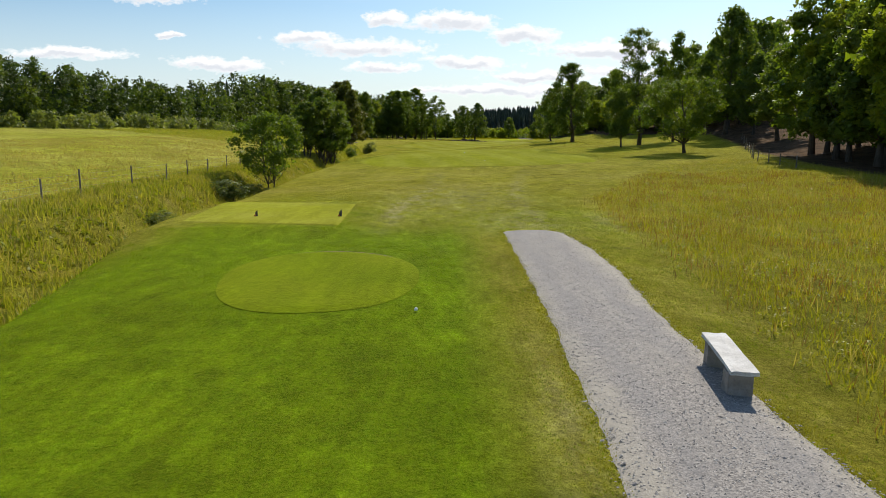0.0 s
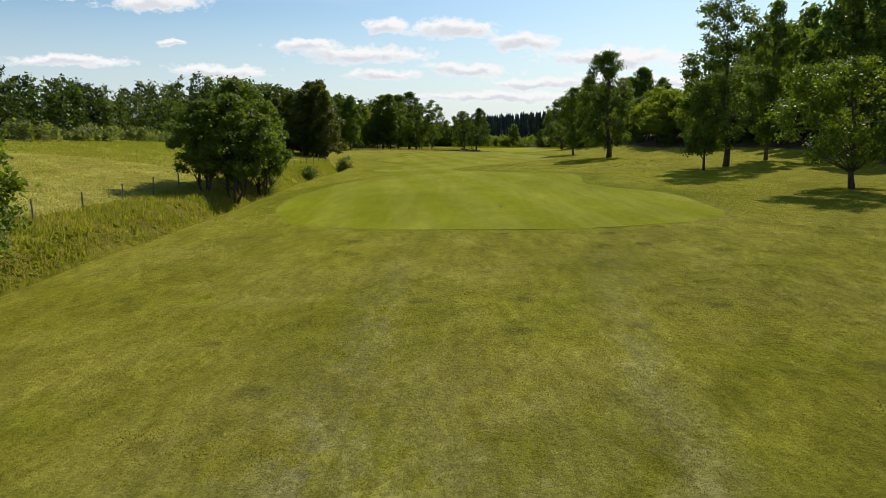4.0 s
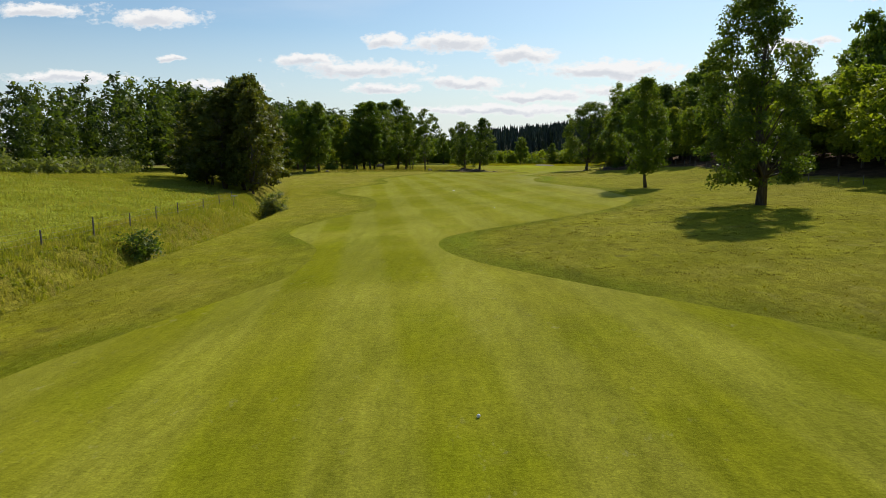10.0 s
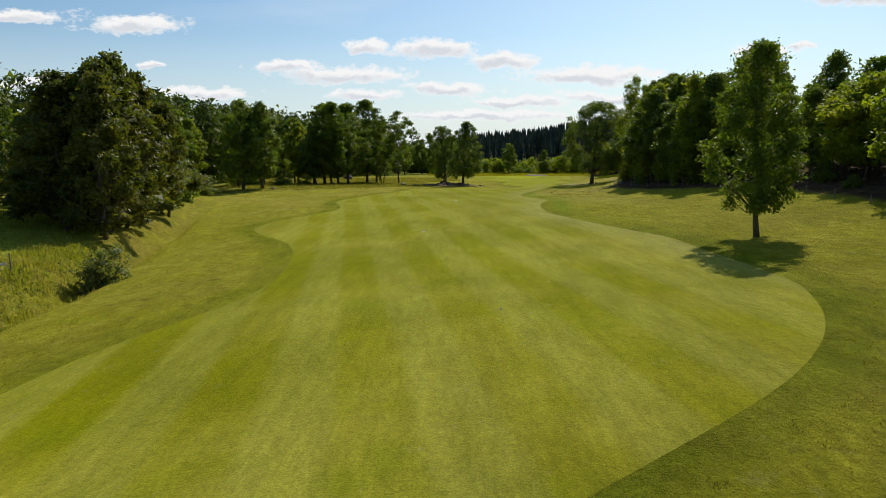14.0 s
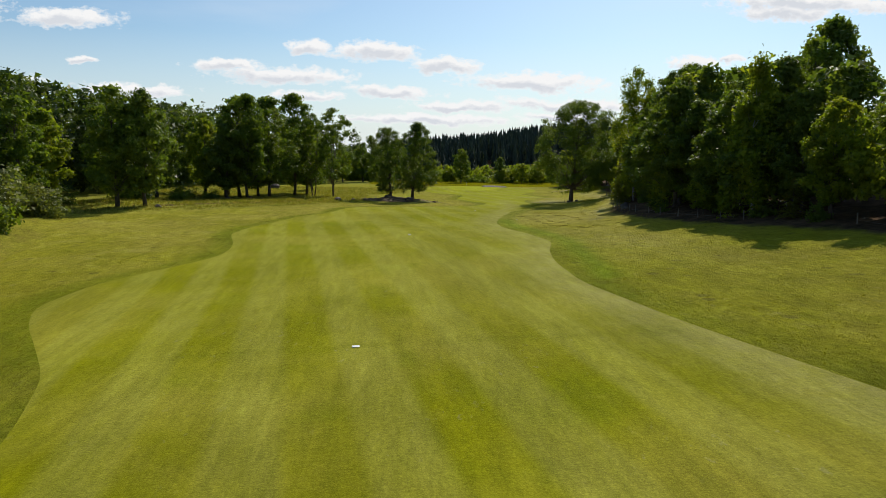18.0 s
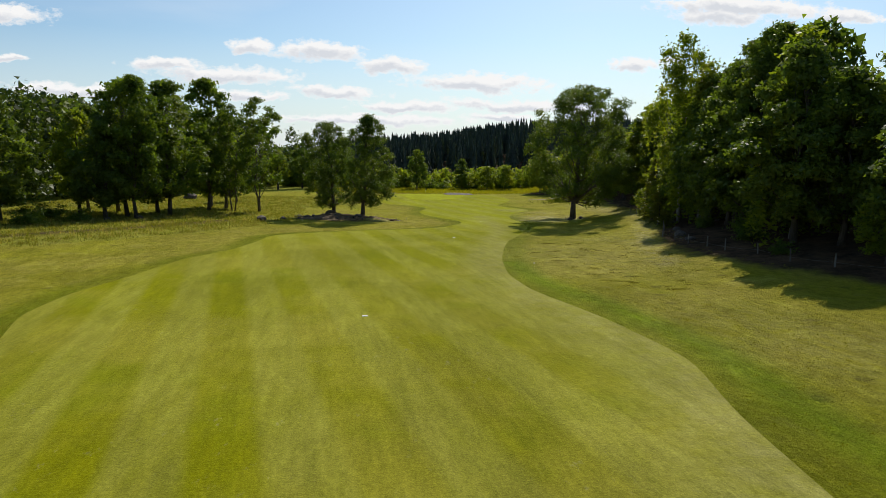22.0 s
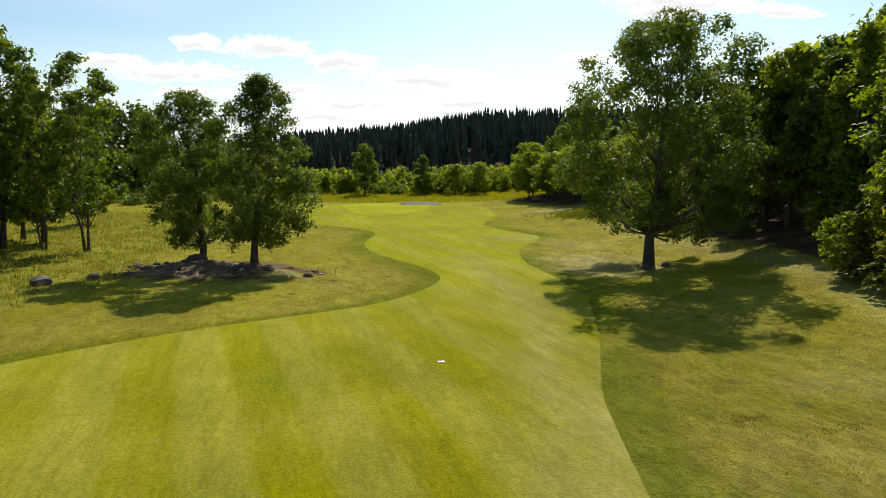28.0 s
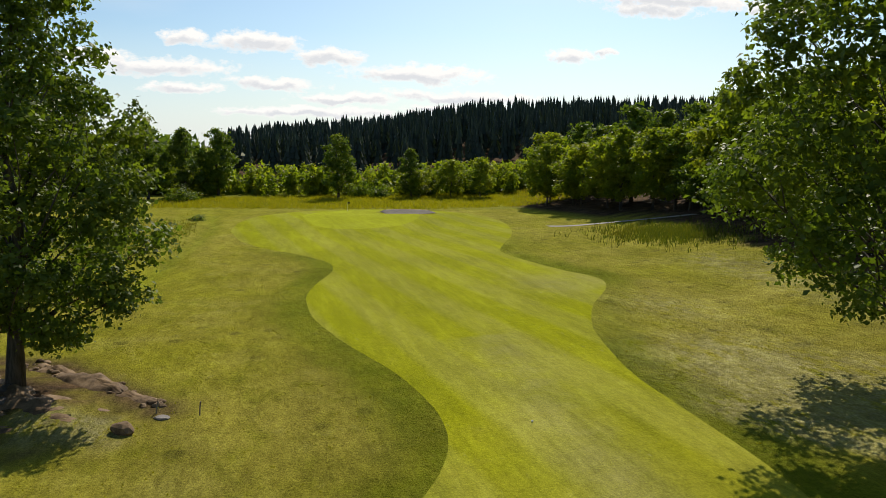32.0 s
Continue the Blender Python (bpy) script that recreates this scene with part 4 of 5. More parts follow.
def tree(name, x, y, h, r, seed, base=.22, shape="round", lobes=24, leaves=9000, size=.34, leaf="oak_leaf", bark="bark", stems=1, girth=None, lobe=.34,
         label="", category="tree", droop=0.0, lean=(0, 0), sink=.15, corners=4, twigs=2, shift=(0, 0), core=1.0, split=False):
    """A trunk that forks into limbs, each limb ending in a billow of smaller leaf clumps. shift: the crown's centre from the trunk's foot."""
    rng = np.random.default_rng(seed)
    root = empty(name, x, y, h_at(x, y) - sink)
    girth = girth or h * .017
    px, py = PROFILE[shape]
    V, F, L = [], [], []
    stem_tops, limbs = [], []
    for s in range(stems):
        a = 2 * math.pi * s / max(stems, 1) + seed
        off = 0 if stems == 1 else h * .035
        sx, sy = math.cos(a) * off, math.sin(a) * off
        top = .82 if stems == 1 else rng.uniform(.66, .86)
        sp = [(sx * .6, sy * .6, -.2)]
        for k in range(1, 7):
            f = k / 6
            wob = h * .012
            sp.append((sx * (1 + 1.7 * f * (stems > 1)) + shift[0] * f * .8 + lean[0] * f * f * h + rng.normal(0, wob), sy * (1 + 1.7 * f * (stems > 1)) + shift[1] * f * .8 + lean[1] * f * f * h + rng.normal(0, wob), h * top * f))
        g = girth if stems == 1 else girth * .62
        tube(V, F, sp, [g * 1.4, g * .95, g * .82, g * .66, g * .5, g * .32, g * .1], 8)
        stem_tops.append(sp)
    p1, p2 = rng.uniform(0, 6.28, 2)
    for i in range(lobes):
        f = (i + rng.uniform(.1, .9)) / lobes
        z = h * (base + (1 - base) * f)
        a = i * 2.399 + rng.uniform(-.5, .5)
        env = r * np.interp(f, px, py) * (1 + .13 * math.sin(2 * a + p1 + 2 * f) + .10 * math.sin(3 * a + p2 - 4 * f))
        lr = r * lobe * rng.uniform(.7, 1.25) * (.62 + .38 * np.interp(f, px, py))
        rad = max(0, env * rng.uniform(.84, 1.08) - lr * .8) * (1 if i % 4 else rng.uniform(.1, .6))
        cx, cy = math.cos(a) * rad + shift[0] + lean[0] * f * h, math.sin(a) * rad + shift[1] + lean[1] * f * h
        z = min(z, h - lr * .75)
        L.append((cx, cy, z, lr, lr, lr * .8))
        sp = stem_tops[i % stems]
        zl = max(h * base * .8, z - rad * .75 - lr * .3)
        k = min(5, max(1, int(zl / (h * .86) * 6)))
        q = Vector(sp[k])
        end = Vector((cx, cy, z))
        if (end - q).length > .4:
            mid = q.lerp(end, .5) + Vector((0, 0, -.06 * (end - q).length)) + Vector(rng.normal(0, .05 * r, 3))
            lg = girth * rng.uniform(.18, .34) * (1.15 - f * .7)
            LV, LF = ([], []) if split else (V, F)
            tube(LV, LF, [q, mid, end], [lg, lg * .66, lg * .22], 5)
            if split:
                limbs.append((LV, LF))
            for tw in range(twigs):
                tip = end + Vector(rng.normal(0, 1, 3)) * lr * .6
                tube(LV, LF, [mid.lerp(end, .6), (mid.lerp(end, .6)).lerp(tip, .6) + Vector((0, 0, .1)), tip], [lg * .35, lg * .22, lg * .08], 4)
    trunk = put("trunk", mesh_of("trunk", V, F), M[bark], root, smooth=True)
    for LV, LF in limbs:
        put("limb", mesh_of("limb", LV, LF), M[bark], trunk, smooth=True)
    sub = []
    for a, b, c, d, e, f in L:
        for k in range(7):
            v = rng.normal(0, 1, 3) + np.array([a - shift[0], b - shift[1], max(0, c - h * .5) * .5]) / max(r, .1) * .9
            v /= np.linalg.norm(v) + 1e-9
            s = rng.uniform(.26, .50)
            sub.append((a + v[0] * d * .82, b + v[1] * e * .82, c + v[2] * f * .82, d * s, e * s, f * s))
    heart = [(a, b, c, d * .55, e * .55, f * .55) for a, b, c, d, e, f in L]
    faces = [lobes_to_leaves(sub, int(leaves * .80), size, rng, 9, droop, corners, .55), lobes_to_leaves(L, int(leaves * .12), size, rng, 7, droop, corners)]
    if core:
        faces.append(lobes_to_leaves(heart, int(max(60, leaves * .10) * core), size * 1.45, rng, 3, 0, corners, .1, .85))
    put("crown", quads_of("crown", np.concatenate(faces), corners), M[leaf], root)
    return tagged(root, label, category)


def again(ob, x, y, h_scale=1.0, w_scale=1.0, turn=0.0, label="", sink=.15):
    c = copy_thing(ob, pose(x, y, h_at(x, y) - sink, 0, 0, turn) @ Matrix.Diagonal((w_scale, w_scale, h_scale, 1)))
    if label:
        c["label"] = label
    return c


def shrub(name, x, y, h, r, seed, leaves=2600, size=.22, leaf="willow_leaf", label="", category="bush", lobes=9):
    rng = np.random.default_rng(seed)
    root = empty(name, x, y, h_at(x, y) - .1)
    V, F, L = [], [], []
    for i in range(lobes):
        a = i * 2.399 + rng.uniform(-.4, .4)
        rad = r * .62 * math.sqrt((i + .3) / lobes)
        z = h * rng.uniform(.3, .72) * (1 - .25 * rad / r)
        lr = r * rng.uniform(.32, .5)
        L.append((math.cos(a) * rad, math.sin(a) * rad, z, lr, lr, min(lr, h - z) + .05))
        tube(V, F, [(math.cos(a) * .1, math.sin(a) * .1, -.1), (math.cos(a) * rad * .4, math.sin(a) * rad * .4, z * .6), (math.cos(a) * rad, math.sin(a) * rad, z)],
             [.05, .035, .012], 5)
        L.append((math.cos(a) * rad * 1.05, math.sin(a) * rad * 1.05, h * .2, lr * .9, lr * .9, h * .24))
    put("stems", mesh_of("stems", V, F), M["bark"], root, smooth=True)
    put("foliage", quads_of("foliage", lobes_to_leaves(L, leaves, size, rng)), M[leaf], root)
    return tagged(root, label, category)


OAK = "broad green oak standing alone on mown grass"
# single trees beside the fairway
tree("oak_tree", 48.7, 333, 21.8, 9.0, 11, .15, "dome", 80, 62000, .25, girth=.42, lobe=.205, leaf="shade_leaf", shift=(1.6, .6), split=True, label="large spreading oak on a bare dry patch beside the fairway")
tree("oak_tree", 14.5, 344.6, 17.3, 4.7, 12, .13, "oval", 56, 34000, .22, girth=.30, lobe=.27, leaf="shade_leaf", shift=(.9, 0), split=True, label="upright oak with dense crown on a stony mound")
tree("oak_tree", 9.5, 349.7, 16.8, 4.7, 13, .13, "wide", 54, 32000, .22, girth=.30, lobe=.27, leaf="dark_leaf", shift=(-1.0, 0), split=True, label="oak with forked limbs beside a heap of boulders")
tree("oak_tree", 28.2, 158.6, 16.9, 4.8, 14, .12, "wide", 50, 26000, .25, girth=.36, lobe=.26, leaf="dark_leaf", shift=(-1.1, 0), split=True, label="tall oak with a dark rounded crown on mown grass")
tree("slender_oak_tree", 28.6, 193.3, 14.0, 3.4, 15, .17, "oval", 48, 17000, .23, girth=.19, lobe=.28, leaf="oak_leaf", shift=(-.5, 0), split=True, label="slender young oak with an airy pointed crown")
tree("oak_tree", 31.2, 93.2, 9.6, 4.7, 16, .24, "dome", 38, 15000, .23, girth=.2, lobe=.24, leaf="oak_leaf", shift=(-.9, 0), split=True, label="small round yellow-green oak on mown grass")
tree("oak_tree", 32.8, 121.2, 19.0, 4.3, 17, .15, "wide", 40, 17000, .28, girth=.3, leaf="dark_leaf", lobe=.28, shift=(-.9, 0), core=.3, split=True, label="tall dark oak with an open top")
tree("small_tree", 28.6, 116.3, 8.9, 2.4, 18, .22, "round", 22, 6500, .25, girth=.13, leaf="dark_leaf", shift=(-.6, 0), split=True, label="small dark tree on mown grass")
tree("small_oak_tree", -15.8, 64.3, 7.1, 3.4, 19, .27, "dome", 34, 11000, .19, girth=.12, stems=2, leaf="oak_leaf", lobe=.25, split=True, label="small bright green oak with two stems at the ditch")

# trees that stand in numbers: a few of each kind, then copies
wood_a = tree("wood_tree", 43, 84, 19, 5.0, 31, .15, "tall", 34, 9500, .39, leaf="oak_leaf", corners=3, twigs=0, lobe=.28, label="tall broadleaf tree at the wood's edge")
wood_b = tree("wood_tree", 40, 66, 18, 4.6, 32, .17, "round", 34, 9500, .39, leaf="dark_leaf", corners=3, twigs=0, lobe=.29, label="dark broadleaf tree at the wood's edge")
wood_c = tree("wood_tree", 38, 57, 17, 4.2, 33, .20, "tall", 34, 9500, .37, leaf="light_leaf", corners=3, twigs=0, lobe=.27, label="yellow-green broadleaf tree at the wood's edge")
edge_a = tree("wood_tree", 49.5, 255, 16.5, 4.4, 41, .13, "tall", 38, 13500, .31, leaf="shade_leaf", corners=3, twigs=1, girth=.24, lobe=.27, label="leafy broadleaf tree reaching low over the bank")
edge_b = tree("wood_tree", 50, 262, 16, 4.4, 42, .15, "round", 38, 13500, .31, leaf="dark_leaf", corners=3, twigs=1, girth=.26, lobe=.28, label="dark leafy tree over the brown bank")
alder = tree("alder_tree", -18.6, 118, 10.2, 3.3, 34, .27, "round", 40, 12000, .22, leaf="dark_leaf", lobe=.26, stems=3, girth=.17, corners=3, twigs=1, label="alder with several dark stems at the ditch")
alder_b = tree("alder_tree", -30, 222, 19, 5.0, 35, .10, "cone", 46, 10000, .37, leaf="rusty_leaf", stems=2, girth=.3, corners=3, twigs=0, lobe=.25, label="large brownish-green alder at the ditch")
aspen = tree("aspen_tree", -22.6, 344, 23, 4.9, 36, .17, "wide", 46, 14000, .34, leaf="oak_leaf", girth=.26, corners=3, twigs=1, lobe=.27, label="tall aspen at the meadow's edge")
airy = tree("aspen_tree", -9.8, 368.5, 21, 4.4, 43, .24, "wide", 34, 9000, .30, leaf="oak_leaf", girth=.2, stems=2, corners=3, twigs=2, lobe=.25, core=0, label="airy aspen with two bare lower stems in the meadow")
birch = tree("birch_tree", 46, 254, 17.5, 3.4, 37, .12, "cone", 26, 8000, .32, leaf="light_leaf", bark="pale_bark", girth=.16, droop=.9, corners=3, label="birch with drooping twigs at the wood's edge")
young = tree("young_tree", 47.5, 173, 10.5, 4.0, 38, .20, "round", 26, 5600, .33, leaf="light_leaf", girth=.13, corners=3, twigs=0, lobe=.3, label="low bushy light green tree at the wood's edge")
willow = shrub("willow_bush", -20.6, 195.5, 4.4, 2.1, 39, 3800, .23, "willow_leaf", "rounded grey-green willow bush at the ditch")
scrub = shrub("bush", -39, 266, 6.0, 4.2, 40, 1700, .44, "oak_leaf", "rounded green bush beside the mown grass")

deep_a = tree("wood_tree", 60, 84, 19, 5.2, 51, .12, "tall", 24, 3600, .56, leaf="oak_leaf", corners=3, twigs=0, lobe=.3, label="tall broadleaf tree inside the wood")
deep_b = tree("wood_tree", 58, 66, 18, 5.0, 52, .12, "round", 24, 3600, .56, leaf="dark_leaf", corners=3, twigs=0, lobe=.31, label="dark broadleaf tree inside the wood")
rng = random.Random(5)
WOOD = {"a": wood_a, "b": wood_b, "c": wood_c, "y": young, "w": birch, "p": edge_a, "q": edge_b}
# the wood along the course: front row and rows behind
BANDS = [  # from, to, step, front kinds, height factor of the front row and of the rows behind, number of rows
    (50, 84, 5.4, "caccb", .90, .98, 2), (108, 124, 14, "b", .7, .8, 1), (140, 152, 9, "ab", .95, 1.0, 2), (156, 204, 5.6, "ycyyb", .60, .74, 3), (206, 246, 6.0, "ycyyb", .62, .62, 3),
    (249, 266, 5.4, "qpq", .82, .74, 2), (268, 301, 4.8, "qpwqp", 1.0, .84, 2), (302, 345, 5.5, "pcpcw", 1.0, 1.05, 3), (348, 400, 5.6, "acya", .72, .9, 2), (402, 440, 6.0, "ycy", .64, .85, 2)]
for lo, hi, step, kinds, fh, bh, rows in BANDS:
    y = lo
    k = 0
    while y < hi:
        for row, (deep, hf) in enumerate(((4.9 if 246 < lo < 302 else 3.4, fh), (9.6, (fh + bh) / 2), (17, bh))[:rows]):
            if row > 1 and (k + row) % 2:
                continue
            kind = kinds[(k + row) % len(kinds)]
            src = WOOD[kind] if row == 0 else (deep_a, deep_b)[(k + row) % 2]
            if row == 1 and 266 < lo < 310:
                src = (edge_b, edge_a)[k % 2]
            yy = y + rng.uniform(-1.5, 1.5) + row * 1.7
            xx = float(np.interp(yy, WY, WX)) + deep + rng.uniform(-1, 1.5)
            small = 1.75 if src is young else 1.0
            f = hf * rng.uniform(.84, 1.12) * small
            again(src, xx, yy, f, min(1.3, f * rng.uniform(.95, 1.2)), rng.uniform(0, 360))
        y += step
        k += 1
for x, y, f in ((64, 190, 1.1), (69, 178, 1.2), (62, 168, 1.0), (75, 200, 1.15), (79, 231, 1.0), (85, 236, 1.08), (91, 228, 1.05), (84, 246, .95), (97, 240, 1.0), (66, 212, .7), (72, 160, 1.1), (64, 273, 1.02), (55, 283, 1.05)):
    again(deep_b, x, y, f, f * .9, rng.uniform(0, 360))
# trees that stand out from the wood
for src, x, y, f, w, turn in ((wood_b, 51, 131, 1.22, 1.08, 20), (wood_a, 41.6, 131, 1.02, .62, 75), (wood_a, 57.5, 195.5, .98, .8, 140), (wood_b, 62, 266, 1.16, 1.15, 10), (wood_a, 57.5, 262, .98, .9, 200), (wood_b, 61, 241, .85, .8, 250)):
    again(src, x, y, f, w, turn)
tree("birch_tree", 51.4, 303, 23.4, 4.6, 71, .36, "round", 26, 11000, .26, leaf="light_leaf", bark="pale_bark", girth=.17, droop=1.1, lobe=.24, corners=3, label="tall birch with long drooping twigs above the bank")
corner = tree("wood_tree", 50.6, 283.5, 19.5, 5.4, 45, .12, "wide", 58, 26000, .27, leaf="shade_leaf", girth=.34, corners=3, twigs=1, lobe=.25, label="large dark oak at the corner of the wood")
again(corner, 55, 289.5, 1.06, 1.0, 140)
again(edge_b, 51.5, 291, .95, .9, 30)
again(edge_a, 51.8, 296.5, .9, .9, 130)
again(edge_b, 53, 303, .9, .85, 220)
again(birch, 52, 299, 1.05, 1.1, 200)
again(wood_c, 54.5, 312, .62, .62, 30)
again(young, 51.5, 308, .5, .5, 80)
again(young, 53.6, 316, .42, .45, 10)
again(young, 44.5, 262, .45, .5, 10)
def sapling(x, y, h, r, seed, label):
    g = np.random.default_rng(seed)
    root = empty("young_spruce", x, y, h_at(x, y) - .1)
    V, F = [], []
    tube(V, F, [(0, 0, -.1), (.04, 0, h * .5), (0, .03, h)], [h * .014, h * .009, h * .002], 6)
    put("trunk", mesh_of("trunk", V, F), M["bark"], root, smooth=True)
    at, way = [], []
    for k in range(int(h * 9)):
        f = (k + .5) / int(h * 9)
        z0, ln, a = h * (.06 + .92 * f), r * (1 - f) ** .8 * g.uniform(.7, 1.1) + .12, k * 2.399 + g.uniform(-.4, .4)
        n = 8 + int(ln * 22)
        u = g.uniform(.12, 1, n)
        side = g.normal(0, .10 + .10 * ln, n) * (1.1 - u)
        at.append(np.stack([math.cos(a) * ln * u - math.sin(a) * side, math.sin(a) * ln * u + math.cos(a) * side, z0 + .18 * ln * u - .42 * ln * u * u + g.normal(0, .04, n)], 1))
        way.append(np.tile([math.cos(a) * .4, math.sin(a) * .4, 1.0], (n, 1)))
    at, way = np.concatenate(at), np.concatenate(way)
    put("crown", quads_of("crown", leaf_faces(at, way, .30, g, .5, 3), 3), M["larch"], root)
    return tagged(root, label, "young tree")


spruce_sapling = sapling(51.2, 309.5, 8.6, 2.3, 81, "light green young conifer with layered drooping twigs on the bank")
for x, y, f, w in ((49.8, 304.8, .6, .9), (53, 314.5, .62, .9), (46.4, 259, .42, .6), (48.6, 300.5, .4, .7), (46.4, 247, .5, .7)):
    again(spruce_sapling, x, y, f, w, 40 * x)
# alders along the ditch
for x, y, f, w in ((-17.9, 105.5, .95, 1.05), (-18.7, 110, 1.08, 1.05), (-19.6, 114, 1.04, 1.0), (-19.8, 103.5, .78, 1.0), (-19.2, 122, .85, .8), (-20.5, 117, .95, .9)):
    again(alder, x, y, f, w, rng.uniform(0, 360))
for x, y, f, w in ((-27.4, 212, .84, .85), (-31.5, 231, .95, .9), (-33, 216, .84, 1.2), (-33.5, 226, .98, 1.25), (-30, 218, .92, 1.2), (-36, 232, .9, 1.2), (-37, 238, .9, 1.0), (-32, 241, .8, .9), (-38, 224, .8, 1), (-43, 232, .75, 1), (-40, 248, .8, 1), (-47, 243, .7, 1)):
    again(alder_b, x, y, f, w, rng.uniform(0, 360))
for x, y, f, w in ((-45, 279, 2.1, 2.3), (-41.5, 286, 1.5, 1.7), (-49, 283, 2.4, 2.2)):
    again(willow, x, y, f, w, 57 * x, "tall rounded grey-green willow at the edge of the meadow")
for x, y, f, w in ((-36.5, 253, .8, .8), (-47, 290, 1.2, 1), (-44, 271, 1.1, 1.0)):
    again(scrub, x, y, f, w, rng.uniform(0, 360))
# oaks and aspens between meadow and fairway
for src, x, y, f, w in ((wood_a, -37.3, 304, 1.05, 1.0), (wood_b, -33.6, 306.8, 1.08, .95), (aspen, -25.2, 349, 1.0, 1.3), (aspen, -19.0, 352.4, 1.02, 1.25), (aspen, -15.0, 371, 1.14, 1.2), (wood_b, -12.4, 378, 1.1, 1.0), (wood_b, -27, 343, .9, 1.05),
                        (airy, -4.6, 366, 1.06, 1.2), (wood_a, -23, 362, .95, 1), (wood_c, -16, 382, .9, 1), (wood_a, -42, 318, .95, 1), (wood_b, -31, 366, 1.0, 1.05),
                        (wood_a, -50, 298, .9, 1), (wood_c, -52, 312, .95, 1), (wood_b, -40, 336, 1.0, 1.1), (wood_c, -33, 350, 1.05, 1), (wood_a, -13, 405, .6, .7), (aspen, -38, 372, .9, 1)):
    again(src, x, y, f, w, rng.uniform(0, 360))
# beyond the green
for src, x, y, f, w in ((wood_a, 42, 471, .74, .78), (wood_b, 58, 469.5, .6, .66), (wood_a, 2, 478, .85, .9), (wood_b, 9, 484, .85, .9), (wood_a, 16, 488, .82, .85), (wood_c, -6, 470, .8, .9), (young, 66.5, 466, .8, .95), (young, 59, 466, .6, .7), (young, 72, 462, .85, .9), (scrub, 51, 470, .75, .8),
                        (scrub, 61, 473, .9, .8), (scrub, 9, 470, .7, 1.1), (scrub, 47, 474, .9, .7), (scrub, 74, 470, 1.0, .8), (scrub, -14, 452, .7, .9), (scrub, -33, 328, .6, .7), (scrub, -40, 326, .7, .9), (scrub, -29, 336, .5, .6), (scrub, -46, 334, .8, 1), (scrub, -36, 344, .6, .8), (scrub, -47, 306, .6, .8)):
    again(src, x, y, f, w, rng.uniform(0, 360))


# ---- far woods ----
def far_woods(name, spots, seed, leaf, per, size, label):
    """Many far trees in one mesh: lumpy crowns of leaves, each of its own height."""
    g = np.random.default_rng(seed)
    parts = []
    for x, y, h, r in spots:
        z = h_at(x, y)
        n, big = 12, max(1.0, h / 15)
        L = []
        for i in range(n):
            f = (i + g.uniform(.2, .8)) / n
            env = r * np.interp(f, [0, .25, .6, .85, 1], [.8, 1, .8, .45, .05])
            a = i * 2.4 + g.uniform(0, 1)
            lr = r * g.uniform(.34, .52) * (1.1 - .45 * f)
            L.append((x + math.cos(a) * env * .6, y + math.sin(a) * env * .6, z + h * (.08 + .86 * f), lr, lr, lr * .95))
        parts.append(lobes_to_leaves(L, per, size * big, g, 5, corners=3, inner=.5, ratio=.8))
        heart = [(a, b, c, d * .6, e * .6, h * .06) for a, b, c, d, e, f in L]
        parts.append(lobes_to_leaves(heart, per // 4, size * 1.7 * big, g, 2, corners=3, inner=.1, ratio=.9))
    ob = put(name, quads_of(name, np.concatenate(parts), 3), M[leaf])
    return tagged(ob, label, "woods", kind="stuff")


g2 = random.Random(9)
spots = []
for i in range(560):
    t = (i + .5) / 560
    deep = g2.uniform(0, 1)
    x = np.interp(t, [0, .2, .42, .5, .68, .84, 1], [-86, -80, -73, -66, -60, -46, -2]) + 3 - 26 * deep
    y = np.interp(t, [0, .2, .42, .5, .68, .84, 1], [70, 140, 225, 265, 345, 420, 500]) + g2.uniform(-6, 6)
    spots.append((x, y, 9 + 5 * deep + g2.uniform(-1.5, 3) + 13 * smooth01((t - .4) / .25), g2.uniform(1.8, 2.8) * (1 + .6 * smooth01((t - .4) / .25))))
far_woods("far_woods_light", spots[::2], 3, "mid_leaf", 470, .36, "mixed broadleaf woods beyond the field")
far_woods("far_woods_dark", spots[1::2], 4, "forest_leaf", 470, .36, "dark mixed woods beyond the field")
low = [(float(np.interp(y, [125, 160, 205, 250], [-69, -66, -64, -66])) + g2.uniform(-4, 5), y, g2.uniform(1.0, 3.2), g2.uniform(1.2, 2.6)) for y in np.arange(118, 252, 1.5)]
far_woods("hedge", low, 5, "willow_leaf", 280, .30, "long grey-green willow hedge at the field's far edge")
thick = []
for i in range(210):
    x = g2.uniform(-30, 105)
    thick.append((x, 486 - .25 * (x - 40) + g2.uniform(-7, 14), g2.uniform(4.5, 8), g2.uniform(1.3, 2.1)))
far_woods("birch_thicket", thick, 6, "light_leaf", 330, .42, "light green thicket of young birches beyond the meadow")
back = []
for i in range(70):
    x = g2.uniform(-130, 20)
    back.append((x, 560 + g2.uniform(-60, 60) - .3 * x, g2.uniform(11, 16), g2.uniform(3.5, 5)))
far_woods("distant_woods", back, 7, "dark_leaf", 420, 1.0, "distant broadleaf woods")


